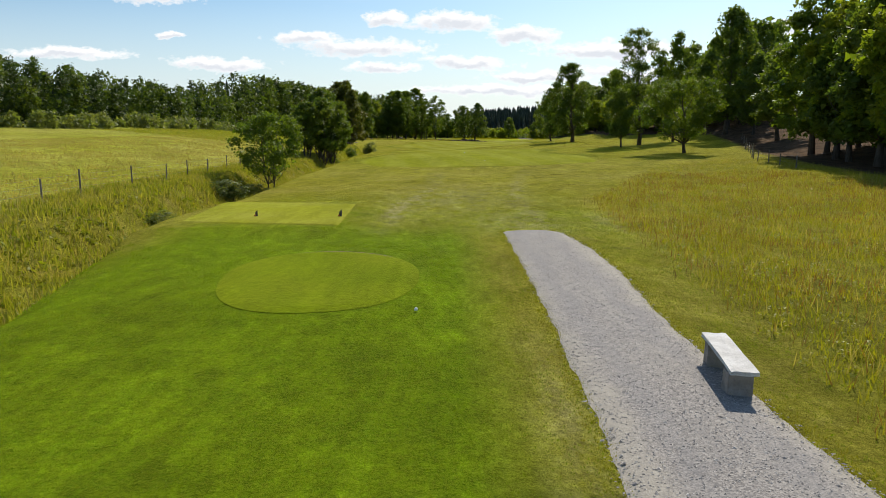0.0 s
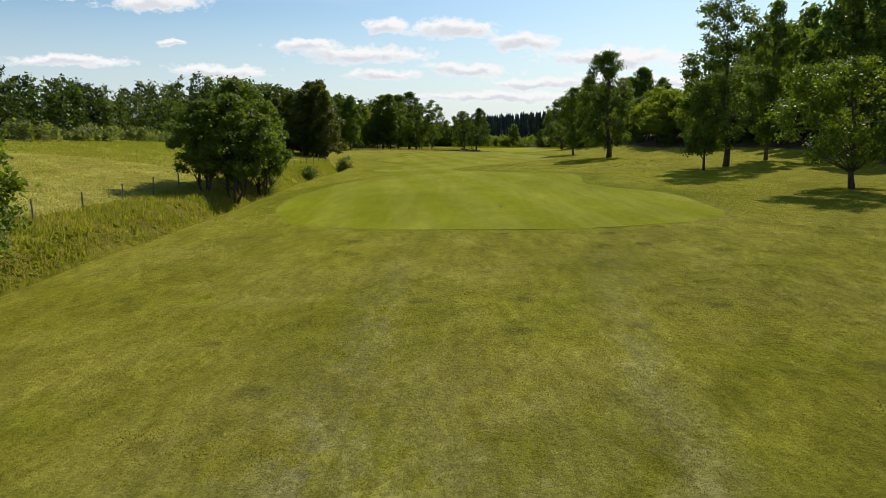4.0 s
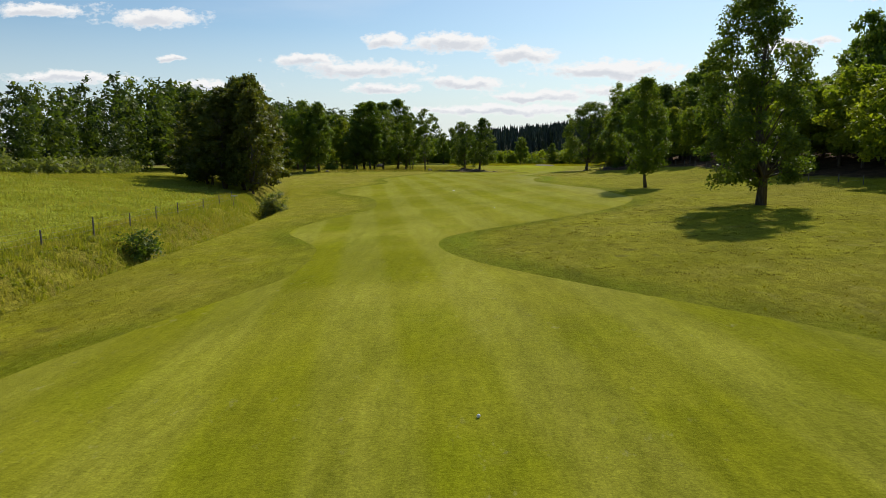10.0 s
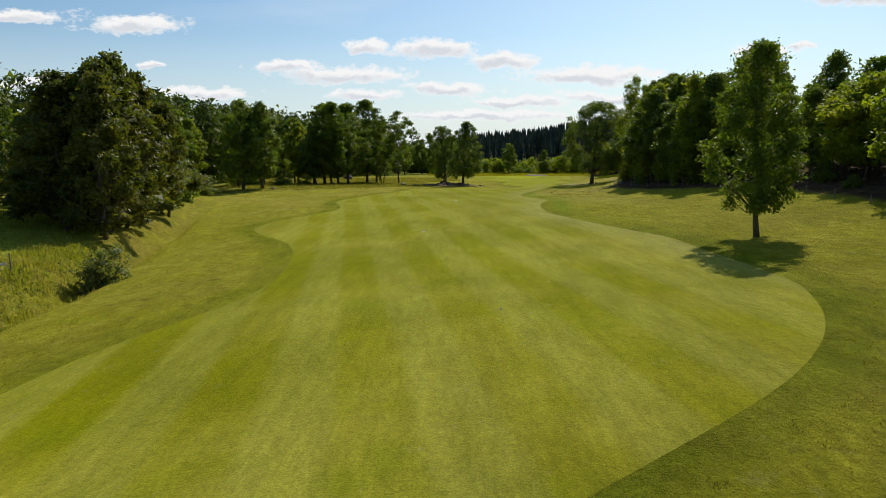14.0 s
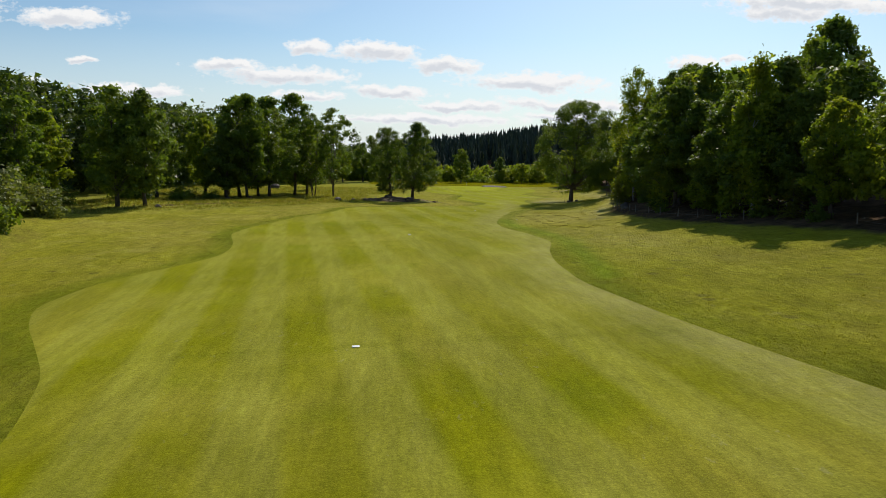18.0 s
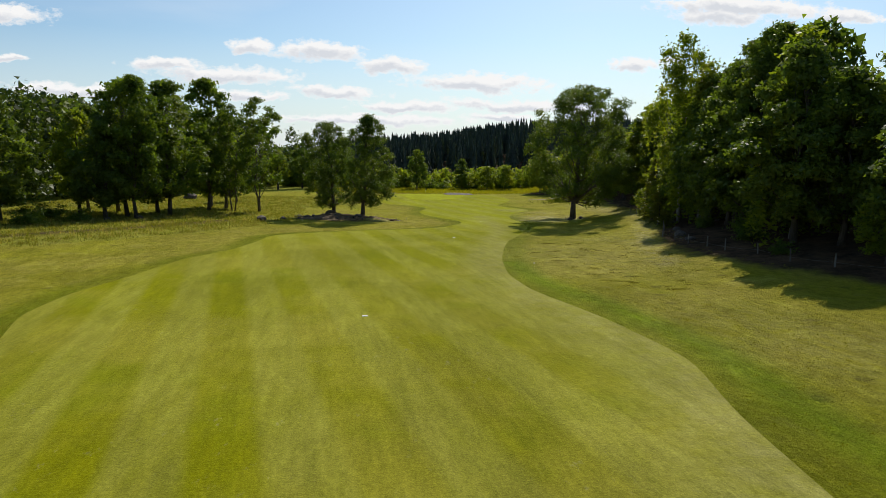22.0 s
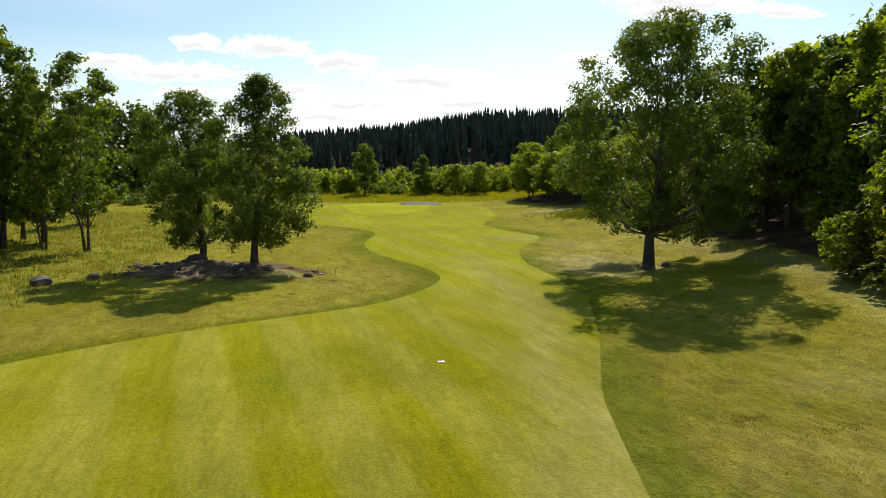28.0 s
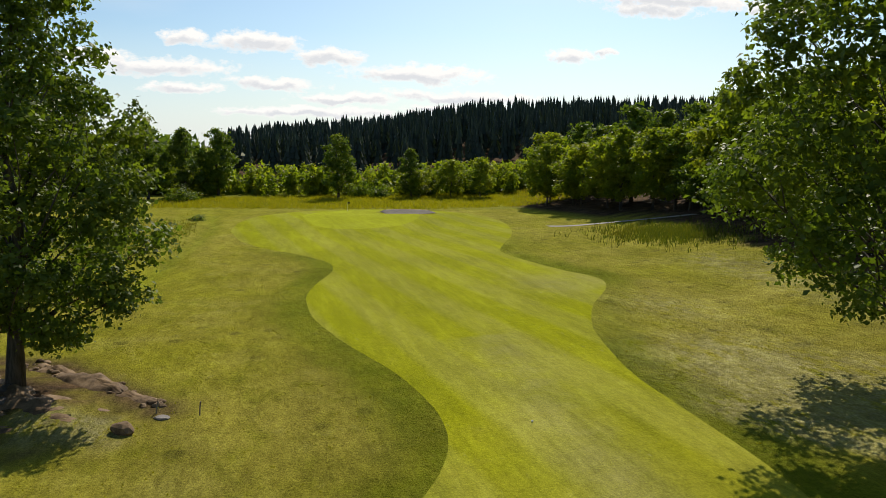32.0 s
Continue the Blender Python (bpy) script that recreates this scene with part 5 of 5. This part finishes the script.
def spruces(name, spots, seed, label):
    g = np.random.default_rng(seed)
    tris = []
    for x, y, h, r in spots:
        z = h_at(x, y) - .5
        layers, sides = 7, 5
        for k in range(layers):
            f = k / layers
            z0, z1 = z + h * (.12 + .86 * f), z + h * (.12 + .86 * f) + h * .26
            rr = r * (1 - f) ** .85 * g.uniform(.85, 1.15) + .25
            a0 = g.uniform(0, 6.28)
            for s in range(sides):
                a, b = a0 + 6.283 * s / sides, a0 + 6.283 * (s + .82) / sides
                ra, rb = rr * g.uniform(.7, 1.15), rr * g.uniform(.7, 1.15)
                tris.append(((x + ra * math.cos(a), y + ra * math.sin(a), z0 - g.uniform(0, .5)), (x + rb * math.cos(b), y + rb * math.sin(b), z0 - g.uniform(0, .5)), (x, y, min(z1, z + h))))
    ob = put(name, quads_of(name, np.array(tris), 3), M["spruce"])
    return tagged(ob, label, "spruce forest", kind="stuff")


sp = []
for i in range(2500):
    t = g2.uniform(0, 1)
    x = 12 + 470 * t
    row = g2.uniform(0, 1)
    y = 565 - .28 * (x - 100) + row * 225
    sp.append((x, y, g2.uniform(17, 21.5) * (.82 + .18 * min(1, t * 6)), g2.uniform(1.7, 2.6)))
few = [(x - g2.uniform(2, 20), y, h * g2.uniform(.72, .92), g2.uniform(2.2, 3.2)) for x, y, h, r in spots[5::9]]
spruces("scattered_spruces", few, 18, "dark spruces standing among the broadleaf woods")
spruces("spruce_forest", sp, 8, "dark spruce forest along the ridge")


# ---- tall grass ----
def blades(name, pts, hmin, hmax, seed, material, label, n=5, spread=.14, width=.018):
    g = np.random.default_rng(seed)
    pts = np.repeat(np.asarray(pts, float), n, 0)
    m = len(pts)
    p = pts + g.normal(0, spread, (m, 2))
    z = land(p[:, 0], p[:, 1]) - .02
    h = g.uniform(hmin, hmax, m)
    a = g.uniform(0, 2 * math.pi, m)
    w = width * g.uniform(.7, 1.5, m)
    ux, uy = np.cos(a) * w, np.sin(a) * w
    lx, ly = g.normal(0, .28, m) * h, g.normal(0, .28, m) * h
    root_a = np.stack([p[:, 0] - ux, p[:, 1] - uy, z], 1)
    root_b = np.stack([p[:, 0] + ux, p[:, 1] + uy, z], 1)
    tip = np.stack([p[:, 0] + lx, p[:, 1] + ly, z + h], 1)
    ob = put(name, quads_of(name, np.stack([root_a, root_b, tip], 1), 3), material)
    return tagged(ob, label, "grass", kind="stuff")


def scatter(x0, x1, y0, y1, n, keep, seed):
    g = np.random.default_rng(seed)
    p = np.stack([g.uniform(x0, x1, n), g.uniform(y0, y1, n)], 1)
    k = keep(p[:, 0], p[:, 1])
    return p[g.uniform(0, 1, n) < k]


def clumpy(x, y, s=.5):
    return .35 + .65 * (np.sin(x * 1.7 * s + 1.3 * np.sin(y * .9 * s)) * np.sin(y * 1.3 * s + 1.1 * np.sin(x * .7 * s)) > -.15)


right = lambda x, y: tall_cover(x, y) * clumpy(x, y, .8) * np.clip(1.4 - y / 60, .25, 1)
blades("rough_grass", scatter(4.5, 36, 3, 80, 60000, right, 21), .08, .30, 22, M["grass"], "tall yellow-green rough grass beside the path", 4, .22, .009)
blades("dry_rough_grass", scatter(4.5, 36, 3, 80, 9000, right, 23), .2, .5, 24, M["straw"], "straw-coloured grass heads in the rough", 4, .2, .010)


blades("sorrel", scatter(5, 30, 3, 62, 8000, lambda x, y: tall_cover(x, y) * clumpy(x + 9, y, .33), 43), .15, .42, 44, M["sorrel"], "reddish-brown sorrel among the rough grass", 4, .25, .012)


def near_lawn(x, y):
    off_tee = (np.hypot((x + 3.3) / 2.8, (y - 19.4) / 4.6) > 1) & ~((x > -12.4) & (x < -4.7) & (y > 29) & (y < 40.5))
    path = (x > 2.3) & (x < 4.72) & (y < 27.8)
    return (off_tee & ~path) * (1 - .8 * tall_cover(x, y)) * np.clip(1.25 - y / 70, .2, 1) * clumpy(x, y, 1.6)


blades("dry_lawn_grass", scatter(-12, 8, 36, 62, 30000, near_lawn, 35), .03, .08, 36, M["tuft"], "short dry grass beyond the tees", 3, .10, .010)
def verge(x, y):
    off = np.minimum(np.abs(x - np.interp(y, [-8, 7, 10, 18, 23, 28.6], [1.9, 2.0, 2.15, 2.35, 2.4, 2.42])), np.abs(x - np.interp(y, [-8, 7, 12, 16, 20, 24, 28.6], [4.75, 4.72, 4.62, 4.75, 5.05, 5.05, 4.5])))
    return np.exp(-(off / .22) ** 2) * (.35 + .65 * clumpy(x * 3, y, 2.2))


blades("verge_grass", scatter(1.3, 5.8, 5, 29, 40000, verge, 37), .02, .07, 38, M["tuft"], "thin dry grass creeping over the path's edges", 3, .05, .008)
blades("lawn_grass", scatter(-12, 8, 5, 37, 120000, near_lawn, 33), .02, .06, 34, M["lush_tuft"], "short uneven grass round the tees", 2, .09, .009)


def on_bank(x, y):
    e = np.interp(y, EY, EX) - x
    return ((e > .2) & (e < 7.5)) * clumpy(x, y, .7)


blades("bank_grass", scatter(-30, -9, 8, 205, 42000, on_bank, 25), .18, .5, 26, M["weed"], "overgrown grass on the ditch's banks", 6, .2, .03)
blades("dry_bank_grass", scatter(-24, -9, 6, 130, 6000, on_bank, 71), .25, .6, 72, M["straw"], "straw-coloured grass heads on the ditch's banks", 4, .22, .016)
blades("field_grass", scatter(-50, -18, 25, 140, 22000, lambda x, y: (np.interp(y, EY, EX) - x > 7) * .8 * clumpy(x, y, .3), 27), .08, .22, 28, M["straw"],
       "yellowing crop on the sloping field", 4, .25, .03)
blades("green_crop", scatter(-62, -19, 128, 250, 26000, lambda x, y: (np.interp(y, EY, EX) - x > 7) * (.4 + .6 * clumpy(x, y, .6)), 65), .12, .32, 66, M["weed"], "green weedy crop on the far part of the field", 4, .3, .035)
blades("meadow_grass", scatter(-50, 17, 288, 430, 24000, lambda x, y: tall_cover(x, y) * clumpy(x, y, .4), 29), .15, .5, 30, M["meadow"], "tall meadow grass between the trees", 5, .25, .035)
blades("dry_meadow_grass", scatter(-50, 17, 288, 430, 7000, lambda x, y: tall_cover(x, y) * clumpy(x + 7, y, .3), 61), .2, .6, 62, M["straw"], "straw-coloured meadow grass between the trees", 4, .25, .03)
blades("far_meadow_grass", scatter(5, 90, 437, 480, 12000, lambda x, y: tall_cover(x, y), 31), .3, .7, 32, M["tuft"], "dry meadow grass beyond the green", 4, .3, .05)


blades("tussock_grass", scatter(58, 80, 366, 398, 9000, lambda x, y: np.exp(-(np.hypot((x - 67) / 3.5, (y - 381) / 8)) ** 2), 45), .25, .7, 46, M["rusty_leaf"], "brown tussocks on a rough hump", 5, .25, .04)


def rough_spots(x, y):
    yy = np.clip(y, 76.6, 441)
    out = np.maximum(edge(yy, LY, LX) - x, x - edge(yy, QY, QX))
    soft = (np.hypot((x - 12) / 9, (y - 346) / 7) > 1) & (np.hypot((x - 46.2) / 6.5, (y - 335) / 7) > 1)
    return soft * (out > .6) * (x > np.interp(y, EY, EX) + .5) * (x < np.interp(y, WY, WX) - 1) * clumpy(x, y, .25) * (.3 + .7 * clumpy(x + 40, y, .9))


blades("rough_tufts", scatter(-22, 52, 84, 400, 52000, rough_spots, 51), .03, .10, 52, M["tuft"], "uneven tufts in the semi-rough beside the fairway", 3, .12, .035)


def weed_clumps(name, pts, seed, material, label, n=24, size=.08):
    """Low clumps of broad leaves."""
    g = np.random.default_rng(seed)
    pts = np.repeat(np.asarray(pts, float), n, 0) + g.normal(0, .16, (len(pts) * n, 2))
    z = land(pts[:, 0], pts[:, 1]) + g.uniform(.02, .3, len(pts)) ** 1.4
    up = np.tile(np.array([0, 0, 1.0]), (len(pts), 1))
    ob = put(name, quads_of(name, leaf_faces(np.column_stack([pts, z]), up, size, g, .6, 3), 3), material)
    return tagged(ob, label, "weeds", kind="stuff")


weed_clumps("green_weeds", scatter(4.8, 26, 4, 70, 5200, lambda x, y: tall_cover(x, y) * (clumpy(x + 3, y, .5) > .9) * np.clip(1.5 - y / 45, .12, 1), 53), 54, M["broad_weed"], "broad green weeds in the rough beside the path", 22, .05)
weed_clumps("bank_weeds", scatter(-28, -9, 8, 205, 7000, on_bank, 55), 56, M["broad_weed"], "leafy weeds on the ditch's banks", 14, .17)


def tussocks(name, spots, seed, material, label, low=.05, high=.16, n=46, wide=.2):
    blades(name, spots, low, high, seed, material, label, n, wide, .02)


g3 = np.random.default_rng(88)
dug = np.column_stack([g3.uniform(26.5, 40, 70), g3.uniform(264, 299, 70)])
dug = dug[(dug[:, 0] > edge(dug[:, 1], QY, QX) + 3.2) & (dug[:, 0] < np.interp(dug[:, 1], WY, WX) - 4)]
tussocks("brown_tussocks", dug, 89, M["brown_tuft"], "brown flattened tussocks in the dry rough", .04, .13, 60, .26)
small = np.column_stack([g3.uniform(6, 30, 420), g3.uniform(128, 172, 420)])
small = small[small[:, 0] > edge(small[:, 1], QY, QX) + 2.2]
tussocks("low_tussocks", small, 90, M["brown_tuft"], "small dark tussocks in the rough", .03, .11, 22, .13)
tussocks("turf_scars", [(12.3, 66.9), (12.9, 66.6), (9.9, 64.2), (10.3, 64.0), (8, 61.3), (7.9, 63.2), (-3.1, 60.1), (-2.7, 60.4), (-4.3, 52.5), (-3.9, 52.8), (-3.1, 52.1), (-1.7, 51.8), (6.8, 54.5), (9.4, 53.2), (-6.2, 56.4), (2.0, 63.5), (14.6, 59.0)],
         91, M["brown_tuft"], "brown scars of dead grass beyond the tees", .02, .06, 110, .24)


# ---- bench, markers, fences ----
def bench(x, y, turn):
    r0 = random.Random(3)
    root = empty("stone_bench", x, y, h_at(x, y), turn)
    part("seat_slab", block((.40, 2.0, .06), (0, 0, .47), .012, .008, r0, 4), M["slab"], root, "pale stone slab with a rough edge")
    for yy in (-.66, .68):
        part("support", block((.36, .30, .46), (0, yy, .19), .015, .012, r0, 2), M["stone"], root, "dark grey stone support")
    return tagged(root, "pale stone slab bench on two rough stone blocks", "bench")


bench(4.49, 10.72, -8.0)


def tee_marker(x, y, z, tall, turn):
    """A split stub of old wood with an orange ball at its foot."""
    r0 = random.Random(int(tall * 100))
    root = empty("tee_marker", x, y, z, turn)
    bm = block((.10, .07, tall), (0, 0, tall / 2 - .02), .0, .006, r0, 3)
    for v in bm.verts:
        if v.co.z > tall * .8:
            v.co.z += .07 * math.sin(v.co.x * 60) + r0.uniform(-.03, .03)
    part("stub", bm, M["bark"], root, "split dark weathered wood")
    bm = bmesh.new()
    bmesh.ops.create_icosphere(bm, subdivisions=2, radius=.045, matrix=pose(-.07, -.03, .045))
    part("ball", bm, M["orange"], root, "faded orange ball", True)
    return tagged(root, "dark split wooden tee marker with a small orange ball", "tee marker", "tee markers")


tee_marker(-8.7, 32.6, h_at(-8.7, 32.6) + .04, .23, 15)
tee_marker(-4.75, 32.25, h_at(-4.75, 32.25) + .04, .25, -20)


def plate(x, y):
    root = empty("distance_plate", x, y, h_at(x, y) + .03)
    part("plate", block((.34, .26, .03), (0, 0, .012), .008), M["white"], root)
    return tagged(root, "white plate set flush in the fairway", "marker plate", "distance plates")


for x, y in ((3.95, 212.75), (9.2, 262.2), (24.1, 310.4)):
    plate(x, y)


def fence(name, pts, tall, label, wires=3, thick=.055):
    root = empty(name, *pts[0], h_at(*pts[0]))
    inv = root.matrix_basis.inverted()
    r0 = random.Random(len(pts))
    tops = []
    for x, y in pts:
        z = h_at(x, y)
        h = tall * r0.uniform(.85, 1.12)
        lean = (r0.uniform(-.05, .05), r0.uniform(-.05, .05))
        V, F = [], []
        t = thick * r0.uniform(.8, 1.2)
        tube(V, F, [inv @ Vector((x, y, z - .2)), inv @ Vector((x + lean[0] * .5, y + lean[1] * .5, z + h * .5)), inv @ Vector((x + lean[0], y + lean[1], z + h))], [t, t, t * .9], 6)
        put("post", mesh_of("post", V, F), M["post"], root)
        tops.append((x, y, z, h))
    for k in range(wires):
        V, F = [], []
        for (x, y, z, h), (x2, y2, z2, h2) in zip(tops, tops[1:]):
            f = .35 + .28 * k
            a, b = inv @ Vector((x, y, z + tall * f)), inv @ Vector((x2, y2, z2 + tall * f))
            tube(V, F, [a, a.lerp(b, .5) - Vector((0, 0, .04)), b], [.006] * 3, 4)
        put("wire", mesh_of("wire", V, F), M["wire"], root, "thin fence wire")
    return tagged(root, label, "fence")


def along(ky, kx, ys, jitter, seed):
    r0 = random.Random(seed)
    return [(float(np.interp(y, ky, kx)) + r0.uniform(-jitter, jitter), y) for y in ys]


fence("field_fence", along([20, 37, 75, 135, 195], [-20.5, -20.9, -21.4, -23.4, -24.4], [26, 31.5, 36.8, 40.9, 47.7, 53.9, 58.6, 64, 69.8, 74.6, 80, 86, 92, 98, 104, 110, 116, 122, 128, 135, 141, 146.5, 153.5, 160, 165.6, 171, 179, 185, 190.6], .08, 2),
      1.3, "weathered posts and wire along the field")
fence("wood_fence", along([60, 77, 83, 90, 109, 116], [32, 33.7, 35.7, 38.3, 45.5, 48], [66, 70, 73.5, 76.5, 80, 83.3, 87, 90.3, 95, 100, 104.5, 109, 115], .2, 4), 1.25, "leaning weathered posts at the wood's edge", 2)
fence("wood_fence", along([252, 267, 277, 289, 294, 298, 302, 309, 316, 326, 341], [44, 42, 41.9, 43.4, 44.6, 47, 48.2, 51.2, 53.4, 56, 57.3], [252, 256, 260, 264, 268, 272.5, 277, 281, 285, 289, 293, 296, 299, 302, 305, 308, 311, 314, 318, 322, 327, 333], .25, 6), .95,
      "short leaning stakes along the wooded bank", 1)
fence("wood_fence", along([170, 200, 225, 240], [44.5, 43.5, 46, 47], [172, 177, 182, 188, 194, 199, 205, 211, 218, 225, 232, 238], .3, 8), 1.0, "weathered stakes in front of low trees", 1)


def rock(name, x, y, s, seed, material="boulder", label="grey boulder half sunk in the ground", flat=.65, lift=0.0):
    g = random.Random(seed)
    bm = bmesh.new()
    bmesh.ops.create_icosphere(bm, subdivisions=2, radius=1)
    ox = Vector((g.uniform(0, 50), g.uniform(0, 50), g.uniform(0, 50)))
    for v in bm.verts:
        k = 1 + .34 * noise.noise(v.co * 1.1 + ox) + .14 * noise.noise(v.co * 2.7 + ox)
        v.co = Vector((v.co.x * k * s * g_scale[0], v.co.y * k * s * g_scale[1], v.co.z * k * s * flat))
    me = bpy.data.meshes.new(name)
    bm.to_mesh(me)
    bm.free()
    ob = put(name, me, M[material])
    ob.matrix_basis = pose(x, y, h_at(x, y) + s * flat * .25 + lift, 0, 0, g.uniform(0, 360))
    return tagged(ob, label, "boulder", "boulders")


g_scale = (1.2, .85)
r0 = random.Random(12)
# the stony mound under the two oaks
disc_sheet("soil_heap", 9.6, 345.6, 8.6, 4.9, -.56, lambda x, y: .04, M["soil"], "heap of bare brown soil under two oaks", "soil heap", .10, rings=34, spokes=130,
           bowl=lambda k: .16 - .42 * k ** 2.5, rough=.26)
for i in range(46):
    a, k = r0.uniform(0, 6.28), math.sqrt(r0.uniform(0, 1))
    x, y = 8.6 + math.cos(a) * k * 6.4, 346.4 + math.sin(a) * k * 3.4 - .6 * math.cos(a) * k * 6.4
    rock("boulder", x, y, r0.uniform(.15, .42) * (1.4 if i < 8 else 1), 40 + i, lift=.02)
disc_sheet("soil_ridge", 16.9, 346.6, 5.6, .85, -.86, lambda x, y: .05, M["soil"], "low ridge of dug brown soil beside an oak", "soil ridge", .10, rings=14, spokes=90,
           bowl=lambda k: .16 - .36 * k ** 2.2, rough=.24)
for i in range(44):
    k = r0.uniform(-1, 1)
    rock("soil_clod", 16.9 + k * 3.5 + r0.uniform(-.5, .5), 346.6 - k * 4.1 + r0.uniform(-.5, .5), r0.uniform(.06, .22), 300 + i, "soil", "lump of dug brown soil in the grass")
rock("boulder", 9.0, 348.2, 1.0, 90, lift=.1, flat=.8, label="large grey boulder at the foot of an oak")
rock("boulder", 47.9, 331.9, .5, 201, label="dark stone at the foot of a large oak")
rock("boulder", 49.6, 331.7, .42, 202, label="dark stone at the foot of a large oak")
rock("boulder", -2.4, 340.2, .85, 91, flat=.8, label="brown boulder at the meadow's edge")
rock("boulder", -26, 417, 2.0, 97, flat=.6, label="large dark boulder in the meadow")
rock("boulder", 1.0, 343, .6, 96)
rock("boulder", 3.6, 344.4, .45, 92)
rock("soil_clod", 19.2, 340.2, .4, 93, "soil", "large lump of dug brown soil at the mound's tip", .8)
rock("boulder", 20.4, 341.4, .26, 94, "stone", "pale flat stone in the grass", .4)
for i, (x, y) in enumerate(((50.5, 303), (52, 306), (47.5, 296), (45.5, 291.5), (49, 300.5), (44.2, 287), (-22, 343), (-26, 340), (-31, 305))):
    rock("boulder", x, y, r0.uniform(.4, .75), 100 + i, label="grey boulder on the wooded bank")


def stake(x, y, h, lean):
    V, F = [], []
    tube(V, F, [(0, 0, -.1), (lean * .4, 0, h * .5), (lean, 0, h)], [.03, .028, .03], 6)
    ob = put("stake", mesh_of("stake", V, F), M["post"])
    ob.matrix_basis = pose(x, y, h_at(x, y))
    return tagged(ob, "short dark wooden stake in the grass", "stake", "stakes")


stake(21.75, 341.5, .55, .06)
stake(20.1, 342.0, .5, .12)
stake(46.9, 331.6, .55, .03)

for x, y, f, w in ((-17.6, 56.5, .42, .95), (-17.2, 63, .36, .8), (-16.2, 39.5, .3, .55)):
    again(willow, x, y, f, w, rng.uniform(0, 360), "low dark green bush in the ditch")
bank_bush = shrub("bush", -20.4, 153, 2.2, 2.0, 61, 1500, .26, "dark_leaf", "spreading dark green bush on the ditch's bank", lobes=12)
again(bank_bush, 15.5, 428, .5, .7, 20, "small brown-green bush at the meadow's edge")
again(bank_bush, -20.2, 128, .6, .6, 70)
again(bank_bush, -18.6, 121, .6, .7, 170)
for k, y in enumerate((158, 166, 177, 191, 199, 208, 216, 224, 233, 243, 252, 261, 271, 280, 287, 294, 318, 328, 338)):
    again(bank_bush, float(np.interp(y, WY, WX)) + 1.6 + 1.3 * (k % 3), y, (.55, .9, .7, 1.15)[k % 4], (.6, .85, .7)[k % 3], 67 * k, "low dark bush at the foot of the wood")


def sign(x, y):
    root = empty("small_sign", x, y, h_at(x, y), 20)
    V, F = [], []
    tube(V, F, [(0, 0, -.2), (.05, 0, .6), (.12, 0, 1.25)], [.045, .045, .04], 7)
    put("post", mesh_of("post", V, F), M["post"], root)
    part("board", block((.75, .05, .16), (.12, -.02, 1.32), .008), M["slab"], root, "pale weathered board")
    return tagged(root, "leaning post with a pale weathered board by the fence", "sign post")


sign(-23.2, 187.2)


def pin(x, y, h):
    root = empty("flagstick", x, y, h_at(x, y) + float(knoll(x, y)) + .05)
    V, F = [], []
    tube(V, F, [(0, 0, -.1), (0, 0, h * .5), (0, 0, h)], [.018, .016, .012], 6)
    put("stick", mesh_of("stick", V, F), M["white"], root)
    part("flag", block((.42, .012, .3), (.22, 0, h - .18), .004), M["black"], root, "dark cloth flag")
    return tagged(root, "flagstick with a small dark flag in the green", "flagstick")


pin(39.2, 433, 1.6)


def ball(x, y, lift):
    bm = bmesh.new()
    bmesh.ops.create_icosphere(bm, subdivisions=2, radius=.045)
    me = bpy.data.meshes.new("golf_ball")
    bm.to_mesh(me)
    bm.free()
    ob = put("golf_ball", me, M["white"], smooth=True)
    ob.matrix_basis = pose(x, y, h_at(x, y) + lift + .04)
    return tagged(ob, "small white ball lying on short grass", "ball", "white balls")


for x, y, lift in ((-.62, 15.2, .02), (4.9, 86.8, .03), (3.2, 115.3, .03), (33.8, 337, .03), (7.7, 174.4, .03), (26.0, 282, .03)):
    ball(x, y, lift)
